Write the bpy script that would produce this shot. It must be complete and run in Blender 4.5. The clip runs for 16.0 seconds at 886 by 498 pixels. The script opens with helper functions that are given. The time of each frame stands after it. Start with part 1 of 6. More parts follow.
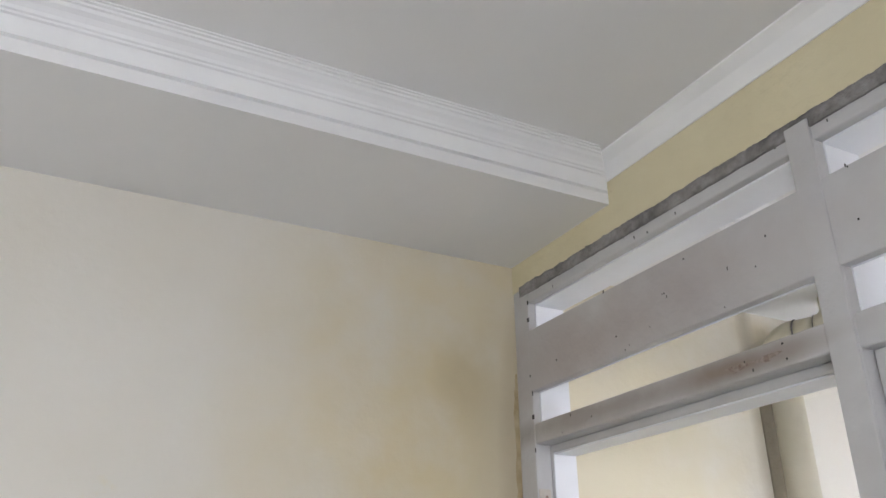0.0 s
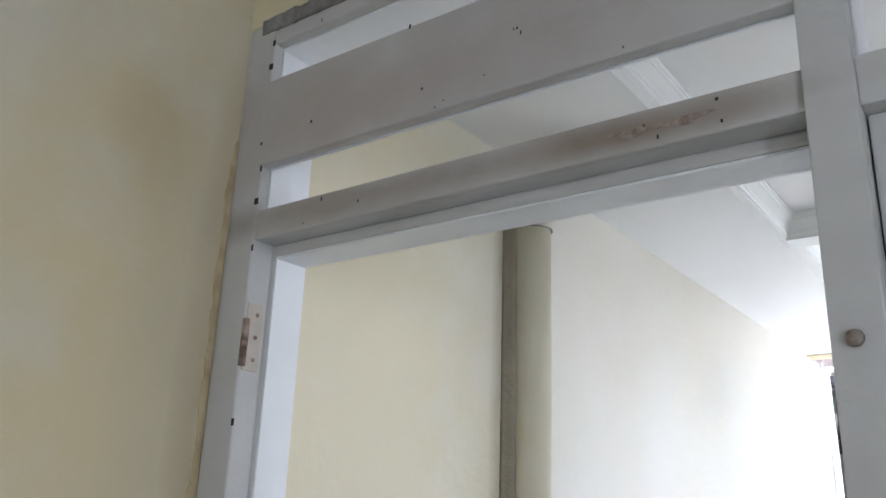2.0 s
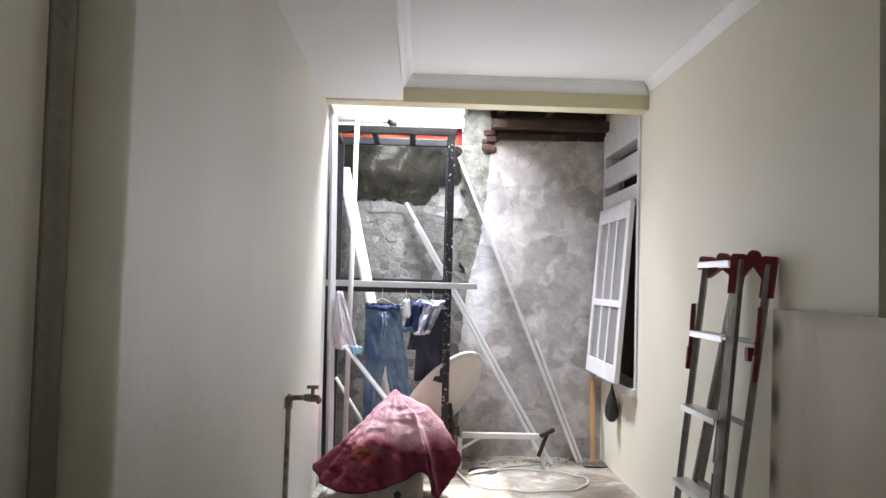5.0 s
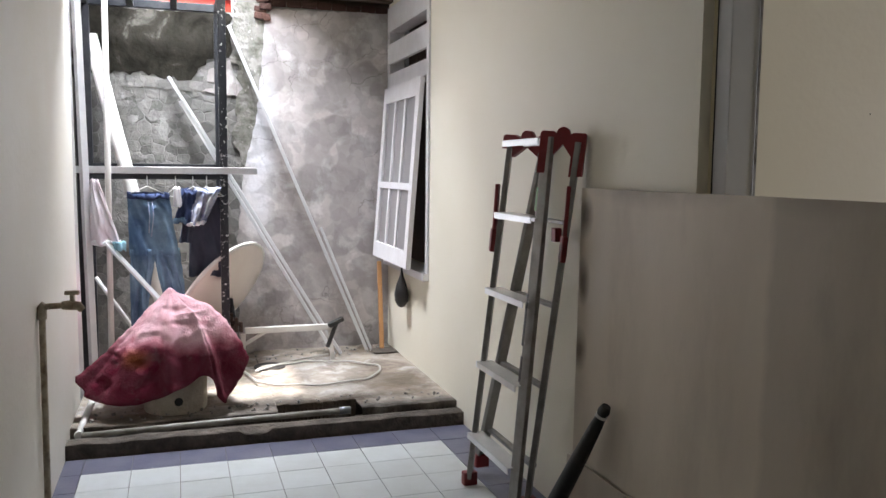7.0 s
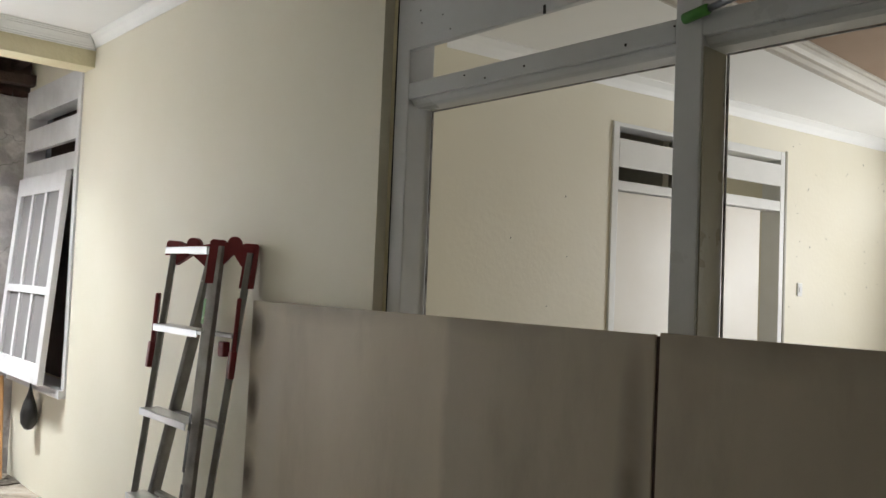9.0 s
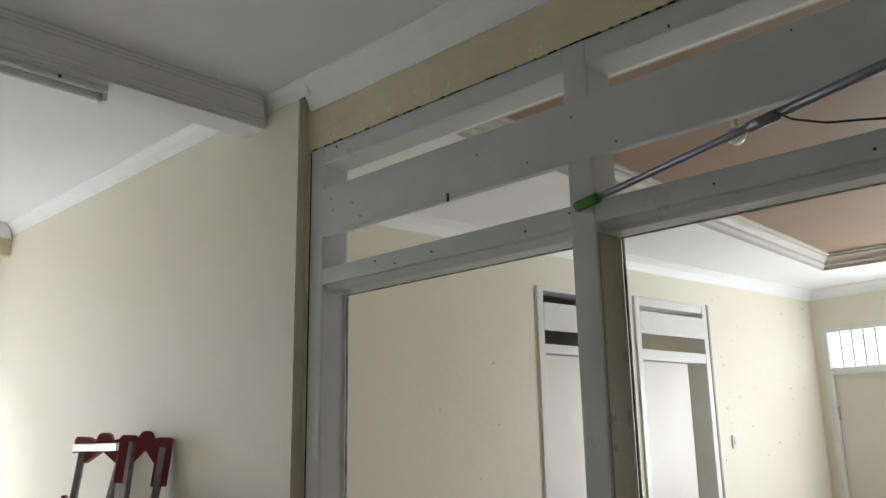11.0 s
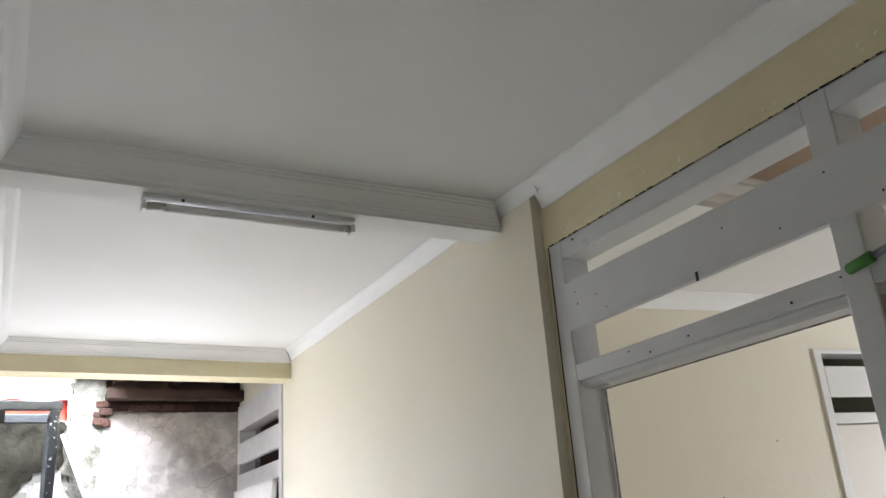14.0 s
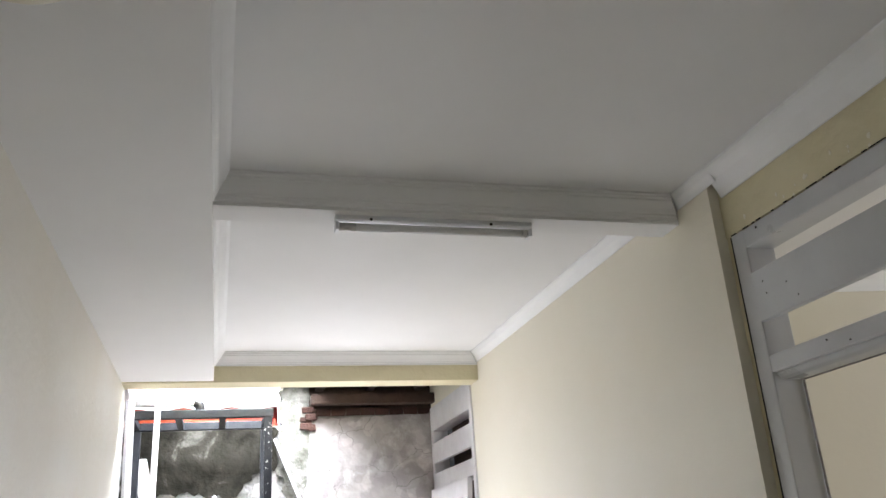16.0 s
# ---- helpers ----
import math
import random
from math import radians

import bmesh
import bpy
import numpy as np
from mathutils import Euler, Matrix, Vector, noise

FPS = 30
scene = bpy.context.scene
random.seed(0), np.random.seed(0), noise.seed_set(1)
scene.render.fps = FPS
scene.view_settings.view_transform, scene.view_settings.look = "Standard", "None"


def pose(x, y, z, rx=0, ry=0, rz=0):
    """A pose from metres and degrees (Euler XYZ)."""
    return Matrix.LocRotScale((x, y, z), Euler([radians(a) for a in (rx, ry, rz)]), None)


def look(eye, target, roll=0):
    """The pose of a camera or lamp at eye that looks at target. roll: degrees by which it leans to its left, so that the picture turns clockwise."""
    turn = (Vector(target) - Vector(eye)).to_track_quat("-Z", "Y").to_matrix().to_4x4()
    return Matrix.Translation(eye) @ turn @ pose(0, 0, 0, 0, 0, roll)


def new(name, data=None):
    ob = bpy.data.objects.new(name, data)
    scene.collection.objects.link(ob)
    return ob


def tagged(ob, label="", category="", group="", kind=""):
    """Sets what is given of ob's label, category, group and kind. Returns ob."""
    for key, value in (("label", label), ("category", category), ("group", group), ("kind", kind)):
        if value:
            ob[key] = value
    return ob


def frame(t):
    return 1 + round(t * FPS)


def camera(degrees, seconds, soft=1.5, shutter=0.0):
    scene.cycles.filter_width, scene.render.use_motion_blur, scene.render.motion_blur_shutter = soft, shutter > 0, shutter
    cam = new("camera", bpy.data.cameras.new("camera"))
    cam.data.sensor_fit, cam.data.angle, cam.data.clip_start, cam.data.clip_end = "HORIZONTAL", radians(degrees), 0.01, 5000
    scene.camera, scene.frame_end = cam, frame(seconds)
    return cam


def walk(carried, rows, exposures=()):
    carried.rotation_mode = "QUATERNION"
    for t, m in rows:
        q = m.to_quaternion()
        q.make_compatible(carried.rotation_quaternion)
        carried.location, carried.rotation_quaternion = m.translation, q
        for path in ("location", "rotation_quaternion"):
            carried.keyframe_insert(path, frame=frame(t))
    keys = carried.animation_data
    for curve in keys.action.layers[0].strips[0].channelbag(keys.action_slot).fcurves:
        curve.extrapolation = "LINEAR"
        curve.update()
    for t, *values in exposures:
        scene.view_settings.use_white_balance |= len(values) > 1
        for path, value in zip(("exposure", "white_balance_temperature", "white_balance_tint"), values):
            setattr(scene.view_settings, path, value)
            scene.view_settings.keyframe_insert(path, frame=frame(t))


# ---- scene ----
cam = camera(57.2, 16.0)
PATH = [
    (0, (1.929, -1.244, 1.539), (0.311, -0.398, 2.356), -0.5),
    (0.5, (1.733, -1.199, 1.54), (0.205, -0.174, 2.323), -0.1),
    (1, (1.578, -1.135, 1.518), (0.146, 0.057, 2.245), 0.6),
    (1.5, (1.411, -1.015, 1.507), (0.122, 0.352, 2.192), 1.4),
    (2, (1.193, -0.92, 1.504), (0.053, 0.61, 2.105), 2.1),
    (2.5, (1.037, -0.843, 1.49), (0.067, 0.831, 1.996), 3.0),
    (3, (0.915, -0.676, 1.474), (0.194, 1.136, 1.918), 2.9),
    (3.5, (0.783, -0.551, 1.444), (0.329, 1.359, 1.829), 2.7),
    (4, (0.675, -0.525, 1.422), (0.459, 1.441, 1.722), 2.2),
    (4.2, (0.649, -0.514, 1.409), (0.499, 1.463, 1.666), 2.1),
    (6.3, (0.57, -0.055, 1.386), (0.95, 1.905, 1.254), 0.8),
    (6.5, (0.548, -0.05, 1.383), (0.994, 1.894, 1.234), 0.8),
    (7, (0.527, 0.008, 1.382), (1.147, 1.9, 1.191), 0.6),
    (7.5, (0.552, 0.042, 1.375), (1.374, 1.856, 1.192), 1.3),
    (8, (0.517, 0.086, 1.376), (1.557, 1.79, 1.251), 1.9),
    (8.5, (0.479, 0.117, 1.395), (1.702, 1.699, 1.375), 2.7),
    (9, (0.494, 0.12, 1.415), (1.839, 1.598, 1.498), 2.3),
    (9.5, (0.518, 0.113, 1.439), (1.931, 1.516, 1.626), 1.8),
    (9.7, (0.516, 0.103, 1.452), (1.948, 1.48, 1.682), 1.5),
    (11.8, (0.565, 0.069, 1.53), (1.919, 1.428, 2.098), -1.2),
    (12, (0.56, 0.068, 1.54), (1.884, 1.448, 2.125), -1.4),
    (12.5, (0.568, 0.065, 1.541), (1.802, 1.505, 2.176), -2.1),
    (13, (0.578, 0.071, 1.549), (1.717, 1.576, 2.211), -2.9),
    (13.5, (0.568, 0.081, 1.56), (1.6, 1.659, 2.227), -3.7),
    (14, (0.561, 0.081, 1.545), (1.47, 1.728, 2.222), -4.2),
    (14.5, (0.547, 0.059, 1.547), (1.338, 1.764, 2.23), -4.3),
    (15, (0.527, 0.021, 1.541), (1.212, 1.77, 2.229), -4.1),
    (15.5, (0.531, 0.021, 1.54), (1.127, 1.8, 2.233), -4.0),
    (16, (0.517, 0.017, 1.539), (1.033, 1.818, 2.239), -3.9),
]
walk(cam, [(t, look(eye, aim, roll)) for t, eye, aim, roll in PATH],
     exposures=[(0.0, 2.78, 6200, 17), (1.0, 2.78, 6150, 16), (1.5, 2.76, 6050, 15), (2.0, 2.42, 5900, 13), (2.5, 1.60, 5850, 13), (3.0, 1.1, 6100, 14),
                (3.5, 0.84, 6500, 16), (4.2, 0.78, 6550, 16), (7.0, 0.68, 6600, 16), (8.0, 0.7, 7100, 16), (9.0, 0.95, 6850, 10), (9.7, 1.08, 6600, 8),
                (12.0, 1.28, 6450, 11), (13.5, 1.5, 6500, 13), (16.0, 1.32, 6550, 14)])

# ---- sky, sun, window light ----
world = bpy.data.worlds.new("world")
scene.world = world
world.use_nodes = True
wn = world.node_tree.nodes
sky = wn.new("ShaderNodeTexSky")
sky.sky_type = "NISHITA"
sky.sun_disc = False
sky.sun_elevation = radians(84)
sky.sun_rotation = radians(200)
wn["Background"].inputs["Strength"].default_value = 0.10
world.node_tree.links.new(sky.outputs["Color"], wn["Background"].inputs["Color"])

sun_data = bpy.data.lights.new("sun", "SUN")
sun_data.energy = 5.0
sun_data.angle = radians(2)
sun_data.color = (1.0, 0.96, 0.9)
sun_ob = new("sun", sun_data)
sun_ob.matrix_world = look((0.55, 5.75, 8.0), (1.0, 4.98, 0.1))


def area(name, eye, target, sx, sy, watts, color):
    data = bpy.data.lights.new(name, "AREA")
    data.shape, data.size, data.size_y, data.energy, data.color = "RECTANGLE", sx, sy, watts, color
    ob = new(name, data)
    ob.matrix_world = look(eye, target)
    return ob


DAY = (0.90, 0.943, 1.0)
area("window_light_front_room", (3.42, -2.22, 1.5), (0.0, -2.0, 1.5), 0.3, 1.2, 6.1, DAY)
area("window_light_yard_opening", (1.16, 4.70, 1.45), (1.1, 0.0, 3.7), 0.95, 1.7, 6.0, DAY)
area("window_light_living_room", (6.62, 0.68, 1.45), (3.6, 1.6, 2.45), 1.1, 1.25, 26.5, DAY)
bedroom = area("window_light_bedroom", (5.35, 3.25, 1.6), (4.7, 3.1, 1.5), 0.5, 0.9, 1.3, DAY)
area("sky_light_yard", (0.66, 5.22, 3.5), (0.66, 5.22, 0.0), 0.9, 0.9, 222, (0.85, 0.925, 1.0))


# ---- materials ----
def material(name, color, rough=0.6, metal=0.0, second=None, scale=3.0, blend=0.5, bump=0.05, grain=60.0, spots=None,
             spot_scale=9.0, spot_size=0.62, spec=0.5, by_object=0.0, soft=0.07, squash=None, distort=0.0, stain_shade=()):
    """Two scales of variation: soft patches of `second`, fine grain as relief, optional `spots`, and placed tints of
    stain or shade.
    """
    m = bpy.data.materials.new(name)
    m.use_nodes = True
    nt = m.node_tree
    b = nt.nodes["Principled BSDF"]
    b.inputs["Roughness"].default_value = rough
    b.inputs["Metallic"].default_value = metal
    b.inputs["Specular IOR Level"].default_value = spec
    tc = nt.nodes.new("ShaderNodeTexCoord")
    geo = nt.nodes.new("ShaderNodeNewGeometry")
    pos = geo.outputs["Position"]
    if squash:
        mp = nt.nodes.new("ShaderNodeMapping")
        mp.inputs["Scale"].default_value = squash
        nt.links.new(pos, mp.inputs["Vector"])
        pos = mp.outputs["Vector"]
    n1 = nt.nodes.new("ShaderNodeTexNoise")
    n1.inputs["Scale"].default_value = scale
    n1.inputs["Detail"].default_value = 5
    n1.inputs["Roughness"].default_value = 0.6
    n1.inputs["Distortion"].default_value = distort
    nt.links.new(pos, n1.inputs["Vector"])
    ramp = nt.nodes.new("ShaderNodeMapRange")
    ramp.inputs["From Min"].default_value = 0.35
    ramp.inputs["From Max"].default_value = 0.68
    ramp.inputs["To Max"].default_value = blend
    nt.links.new(n1.outputs["Fac"], ramp.inputs["Value"])
    mix = nt.nodes.new("ShaderNodeMix")
    mix.data_type = "RGBA"
    mix.inputs["A"].default_value = (*color, 1)
    mix.inputs["B"].default_value = (*(second or [c * 0.85 for c in color]), 1)
    nt.links.new(ramp.outputs["Result"], mix.inputs["Factor"])
    out = mix.outputs["Result"]
    if spots:
        n3 = nt.nodes.new("ShaderNodeTexNoise")
        n3.inputs["Scale"].default_value = spot_scale
        n3.inputs["Detail"].default_value = 8
        n3.inputs["Roughness"].default_value = 0.65
        n3.inputs["Distortion"].default_value = distort
        nt.links.new(pos, n3.inputs["Vector"])
        r3 = nt.nodes.new("ShaderNodeMapRange")
        r3.inputs["From Min"].default_value = spot_size
        r3.inputs["From Max"].default_value = spot_size + soft
        nt.links.new(n3.outputs["Fac"], r3.inputs["Value"])
        mx = nt.nodes.new("ShaderNodeMix")
        mx.data_type = "RGBA"
        mx.inputs["B"].default_value = (*spots, 1)
        nt.links.new(out, mx.inputs["A"])
        nt.links.new(r3.outputs["Result"], mx.inputs["Factor"])
        out = mx.outputs["Result"]
    for place, size, tint in stain_shade:
        sm = nt.nodes.new("ShaderNodeMapping")
        sm.vector_type = "TEXTURE"
        sm.inputs["Location"].default_value = place
        sm.inputs["Scale"].default_value = size
        nt.links.new(geo.outputs["Position"], sm.inputs["Vector"])
        gr = nt.nodes.new("ShaderNodeTexGradient")
        gr.gradient_type = "SPHERICAL"
        nt.links.new(sm.outputs["Vector"], gr.inputs["Vector"])
        ns = nt.nodes.new("ShaderNodeTexNoise")
        ns.inputs["Scale"].default_value = 6
        ns.inputs["Detail"].default_value = 6
        nt.links.new(geo.outputs["Position"], ns.inputs["Vector"])
        mul = nt.nodes.new("ShaderNodeMath")
        mul.operation = "MULTIPLY"
        nt.links.new(gr.outputs["Fac"], mul.inputs[0])
        nt.links.new(ns.outputs["Fac"], mul.inputs[1])
        sr = nt.nodes.new("ShaderNodeMapRange")
        sr.inputs["From Min"].default_value = 0.04
        sr.inputs["From Max"].default_value = 0.42
        nt.links.new(mul.outputs["Value"], sr.inputs["Value"])
        sx_ = nt.nodes.new("ShaderNodeMix")
        sx_.data_type = "RGBA"
        sx_.inputs["B"].default_value = (*tint, 1)
        nt.links.new(out, sx_.inputs["A"])
        nt.links.new(sr.outputs["Result"], sx_.inputs["Factor"])
        out = sx_.outputs["Result"]
    if by_object:
        info = nt.nodes.new("ShaderNodeObjectInfo")
        mr = nt.nodes.new("ShaderNodeMapRange")
        mr.inputs["To Min"].default_value = 1 - by_object
        mr.inputs["To Max"].default_value = 1 + by_object * 0.5
        nt.links.new(info.outputs["Random"], mr.inputs["Value"])
        hs = nt.nodes.new("ShaderNodeHueSaturation")
        nt.links.new(mr.outputs["Result"], hs.inputs["Value"])
        nt.links.new(out, hs.inputs["Color"])
        out = hs.outputs["Color"]
    nt.links.new(out, b.inputs["Base Color"])
    n2 = nt.nodes.new("ShaderNodeTexNoise")
    n2.inputs["Scale"].default_value = grain
    n2.inputs["Detail"].default_value = 4
    nt.links.new(pos, n2.inputs["Vector"])
    bp = nt.nodes.new("ShaderNodeBump")
    bp.inputs["Strength"].default_value = bump
    bp.inputs["Distance"].default_value = 0.02
    nt.links.new(n2.outputs["Fac"], bp.inputs["Height"])
    nt.links.new(bp.outputs["Normal"], b.inputs["Normal"])
    rr = nt.nodes.new("ShaderNodeMapRange")
    rr.inputs["To Min"].default_value = max(0.02, rough - 0.1)
    rr.inputs["To Max"].default_value = min(1.0, rough + 0.12)
    nt.links.new(n1.outputs["Fac"], rr.inputs["Value"])
    nt.links.new(rr.outputs["Result"], b.inputs["Roughness"])
    return m


CREAM = material("cream_wall_paint", (0.78, 0.74, 0.62), 0.5, second=(0.75, 0.70, 0.56), scale=1.6, blend=0.6, bump=0.06, grain=35)
# Hall tints at y 0.45 and 0.96 put shade into the paint
CREAM_OLD = material("cream_wall_paint_old", (0.71, 0.685, 0.62), 0.5, second=(0.68, 0.635, 0.54), scale=1.8, blend=0.7, bump=0.12,
                     grain=30, spots=(0.71, 0.645, 0.50), spot_scale=2.4, spot_size=0.66,
                     # Corner stains near y -0.1 also carry part of the corner's shading
                     stain_shade=(((0, -0.08, 1.75), (1, 0.95, 1.5), (0.67, 0.575, 0.37)), ((0, -0.02, 1.7), (1, 0.2, 0.9), (0.57, 0.50, 0.36)), ((0, -0.005, 1.60), (1, 0.085, 0.85), (0.30, 0.22, 0.115)), ((0, -0.16, 2.12), (1, 0.13, 0.20), (0.57, 0.48, 0.30)),
                             ((0, 1.02, 2.42), (1, 0.16, 0.10), (0.52, 0.47, 0.34)), ((0, 0.96, 1.1), (1, 0.055, 4.0), (0.36, 0.32, 0.25)), ((0, 0.45, 1.7), (1, 0.8, 1.6), (0.66, 0.60, 0.44))))
BAND = material("yellow_band_paint", (0.69, 0.625, 0.42), 0.6, second=(0.62, 0.55, 0.35), scale=6, bump=0.45, grain=16,
                spots=(0.54, 0.46, 0.27), spot_scale=26, spot_size=0.68, soft=0.04)
WHITE = material("white_ceiling_paint", (0.83, 0.825, 0.81), 0.7, second=(0.77, 0.765, 0.75), scale=1.3, blend=0.6, bump=0.04, grain=20)
CORNICE = material("white_gypsum_cornice", (0.85, 0.85, 0.84), 0.5, second=(0.79, 0.79, 0.77), scale=5, bump=0.04, grain=40)
FRAME_OLD = material("old_grey_white_gloss_paint", (0.55, 0.545, 0.54), 0.32, second=(0.45, 0.435, 0.42), scale=4, blend=0.7, bump=0.12,
                     grain=45, spots=(0.16, 0.12, 0.10), spot_scale=34, spot_size=0.735,
                     stain_shade=(((0.35, 0.0, 1.985), (0.9, 0.03, 0.05), (0.34, 0.31, 0.285)), ((0.80, 0.0, 1.98), (0.3, 0.03, 0.04), (0.26, 0.21, 0.17)), ((0.4, 0, 2.18), (0.9, 0.03, 0.16), (0.42, 0.38, 0.36))))
FRAME = material("grey_white_gloss_paint", (0.585, 0.595, 0.605), 0.3, second=(0.51, 0.52, 0.53), scale=5, blend=0.6, bump=0.06, grain=40,
                 spots=(0.15, 0.13, 0.12), spot_scale=30, spot_size=0.76)
SASH_PAINT = material("white_window_paint", (0.74, 0.73, 0.74), 0.4, second=(0.62, 0.60, 0.60), scale=8, bump=0.1, grain=50,
                      spots=(0.35, 0.32, 0.31), spot_scale=20, spot_size=0.68)
ROUGH_PLASTER = material("raw_grey_plaster_edge", (0.33, 0.315, 0.30), 0.9, second=(0.12, 0.11, 0.10), scale=16, blend=0.9, bump=0.9, grain=35)
DARK_GAP = material("dark_gap", (0.03, 0.028, 0.025), 0.9, bump=0.2)
RUST = material("rusty_hinge_steel", (0.42, 0.33, 0.28), 0.6, 0.3, second=(0.16, 0.07, 0.04), scale=40, blend=0.9, bump=0.3, grain=90)
BROWN_CHANNEL = material("brown_louvre_channel", (0.16, 0.11, 0.06), 0.45, 0.4, second=(0.28, 0.22, 0.15), scale=30, bump=0.3)
CLIP = material("painted_louvre_clip", (0.55, 0.50, 0.44), 0.5, second=(0.42, 0.36, 0.30), scale=25, bump=0.2)
PVC = material("white_pvc", (0.74, 0.73, 0.70), 0.35, second=(0.60, 0.58, 0.53), scale=9, bump=0.03)
PVC_CREAM = material("cream_painted_pvc", (0.70, 0.66, 0.53), 0.5, second=(0.62, 0.57, 0.42), scale=7, bump=0.05, grain=30)
TRAY_TRIM = material("cream_tray_moulding", (0.50, 0.475, 0.42), 0.6, second=(0.43, 0.40, 0.35), scale=5, bump=0.04)
TAN = material("tan_tray_ceiling", (0.27, 0.185, 0.125), 0.7, second=(0.24, 0.16, 0.105), scale=2, bump=0.04)
# Pale tint at y 2.58 is a painted sheen; the dark ones are stains
PLY = material("stained_backing_board", (0.59, 0.51, 0.405), 0.5, second=(0.50, 0.43, 0.34), scale=3.4, blend=0.9, bump=0.04, grain=70,
               spots=(0.44, 0.375, 0.295), spot_scale=3.2, spot_size=0.5, soft=0.2, squash=(1, 1, 0.35),
               stain_shade=(((1.95, 2.58, 0.95), (1, 0.10, 0.45), (0.55, 0.49, 0.41)), ((1.95, 2.70, 1.22), (1, 0.07, 0.10), (0.15, 0.115, 0.085)), ((1.95, 2.70, 0.98), (1, 0.06, 0.11), (0.15, 0.115, 0.085)),
                       ((1.95, 2.71, 0.72), (1, 0.07, 0.10), (0.17, 0.13, 0.095)), ((1.95, 2.25, 1.35), (1, 0.5, 0.10), (0.30, 0.25, 0.19)), ((1.95, 1.55, 1.36), (1, 0.30, 0.10), (0.36, 0.30, 0.235)),
                       ((1.95, 0.80, 1.36), (1, 0.35, 0.12), (0.34, 0.285, 0.22)), ((1.95, 0.45, 1.30), (1, 0.12, 0.16), (0.26, 0.21, 0.16)), ((1.95, 1.12, 0.9), (1, 0.05, 0.5), (0.27, 0.225, 0.17))))
PLY_EDGE = material("board_cut_edge", (0.5, 0.42, 0.32), 0.8, bump=0.2)
ALU = material("worn_aluminium", (0.33, 0.32, 0.30), 0.45, 0.7, second=(0.20, 0.185, 0.17), scale=14, blend=0.7, bump=0.08, spots=(0.75, 0.74, 0.7),
               spot_scale=40, spot_size=0.67)
ALU_BRIGHT = material("mill_finish_aluminium", (0.80, 0.81, 0.82), 0.35, 0.55, second=(0.66, 0.67, 0.68), scale=12, bump=0.05)
RED_PLASTIC = material("dark_red_plastic", (0.23, 0.018, 0.022), 0.45, second=(0.14, 0.015, 0.015), scale=12, bump=0.1, spots=(0.5, 0.42, 0.38),
                       spot_scale=38, spot_size=0.69)
BLACK_STEEL = material("black_painted_steel", (0.018, 0.02, 0.026), 0.4, 0.2, second=(0.045, 0.047, 0.05), scale=20, bump=0.15,
                       spots=(0.42, 0.42, 0.40), spot_scale=55, spot_size=0.72)
FLECKED_STEEL = material("black_steel_with_paint_flecks", (0.018, 0.02, 0.026), 0.4, 0.2, second=(0.045, 0.047, 0.05), scale=20, bump=0.15,
                         spots=(0.62, 0.62, 0.60), spot_scale=48, spot_size=0.60, soft=0.02)
BLACK = material("black_plastic", (0.015, 0.014, 0.014), 0.4, second=(0.03, 0.028, 0.026), scale=15, bump=0.3, grain=30)
TILE = material("pale_glazed_tile", (0.49, 0.52, 0.52), 0.5, second=(0.41, 0.425, 0.41), scale=5, blend=0.6, bump=0.03, by_object=0.07)
TILE_BLUE = material("slate_blue_border_tile", (0.085, 0.086, 0.135), 0.35, second=(0.16, 0.16, 0.205), scale=7, blend=0.9, bump=0.05, by_object=0.1,
                     spots=(0.45, 0.45, 0.46), spot_scale=22, spot_size=0.66)
GROUT = material("dirty_grout", (0.20, 0.19, 0.17), 0.9, bump=0.4)
# Damp front edge; gutter tints at y 4.25 also have shade painted in
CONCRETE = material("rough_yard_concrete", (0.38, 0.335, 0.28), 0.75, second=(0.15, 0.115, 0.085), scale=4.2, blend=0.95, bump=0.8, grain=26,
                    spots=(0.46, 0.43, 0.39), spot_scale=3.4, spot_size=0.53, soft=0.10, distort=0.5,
                    stain_shade=(((1.75, 4.65, 0.1), (0.42, 0.45, 1), (0.15, 0.115, 0.08)), ((1.2, 4.42, 0.1), (0.9, 0.2, 1), (0.07, 0.052, 0.036)), ((0.6, 4.25, 0.0), (1.4, 0.16, 1), (0.035, 0.028, 0.022)), ((1.6, 4.25, 0.0), (0.9, 0.14, 1), (0.045, 0.036, 0.028)),
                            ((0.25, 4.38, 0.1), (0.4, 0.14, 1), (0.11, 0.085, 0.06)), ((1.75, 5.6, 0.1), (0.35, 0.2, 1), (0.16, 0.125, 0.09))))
KERB = material("worn_kerb_mortar", (0.12, 0.098, 0.078), 0.9, second=(0.035, 0.028, 0.022), scale=9, blend=0.95, bump=0.9, grain=30)
MOULD = material("black_mould_wall", (0.010, 0.009, 0.007), 0.95, second=(0.05, 0.046, 0.037), scale=4.5, spec=0.05, blend=0.9, bump=0.7, grain=18,
                 spots=(0.11, 0.105, 0.09), spot_scale=4.5, spot_size=0.60, soft=0.08, distort=0.6)
STONE = material("grey_rubble_stone", (0.17, 0.166, 0.152), 0.9, second=(0.25, 0.245, 0.228), scale=11, blend=0.95, bump=0.5, grain=34, by_object=0.42)
BACK_Y = 5.80
# Render turns paler and bluer around x 1.07
RENDERED = material("trowelled_cement_render", (0.45, 0.415, 0.40), 0.9, second=(0.30, 0.27, 0.255), scale=2.6, blend=0.9, bump=0.35, grain=24,
                    spots=(0.50, 0.475, 0.46), spot_scale=4.5, spot_size=0.52, soft=0.10, distort=0.35,
                    stain_shade=(((1.07, BACK_Y, 1.6), (0.17, 1, 0.9), (0.60, 0.60, 0.62)),))
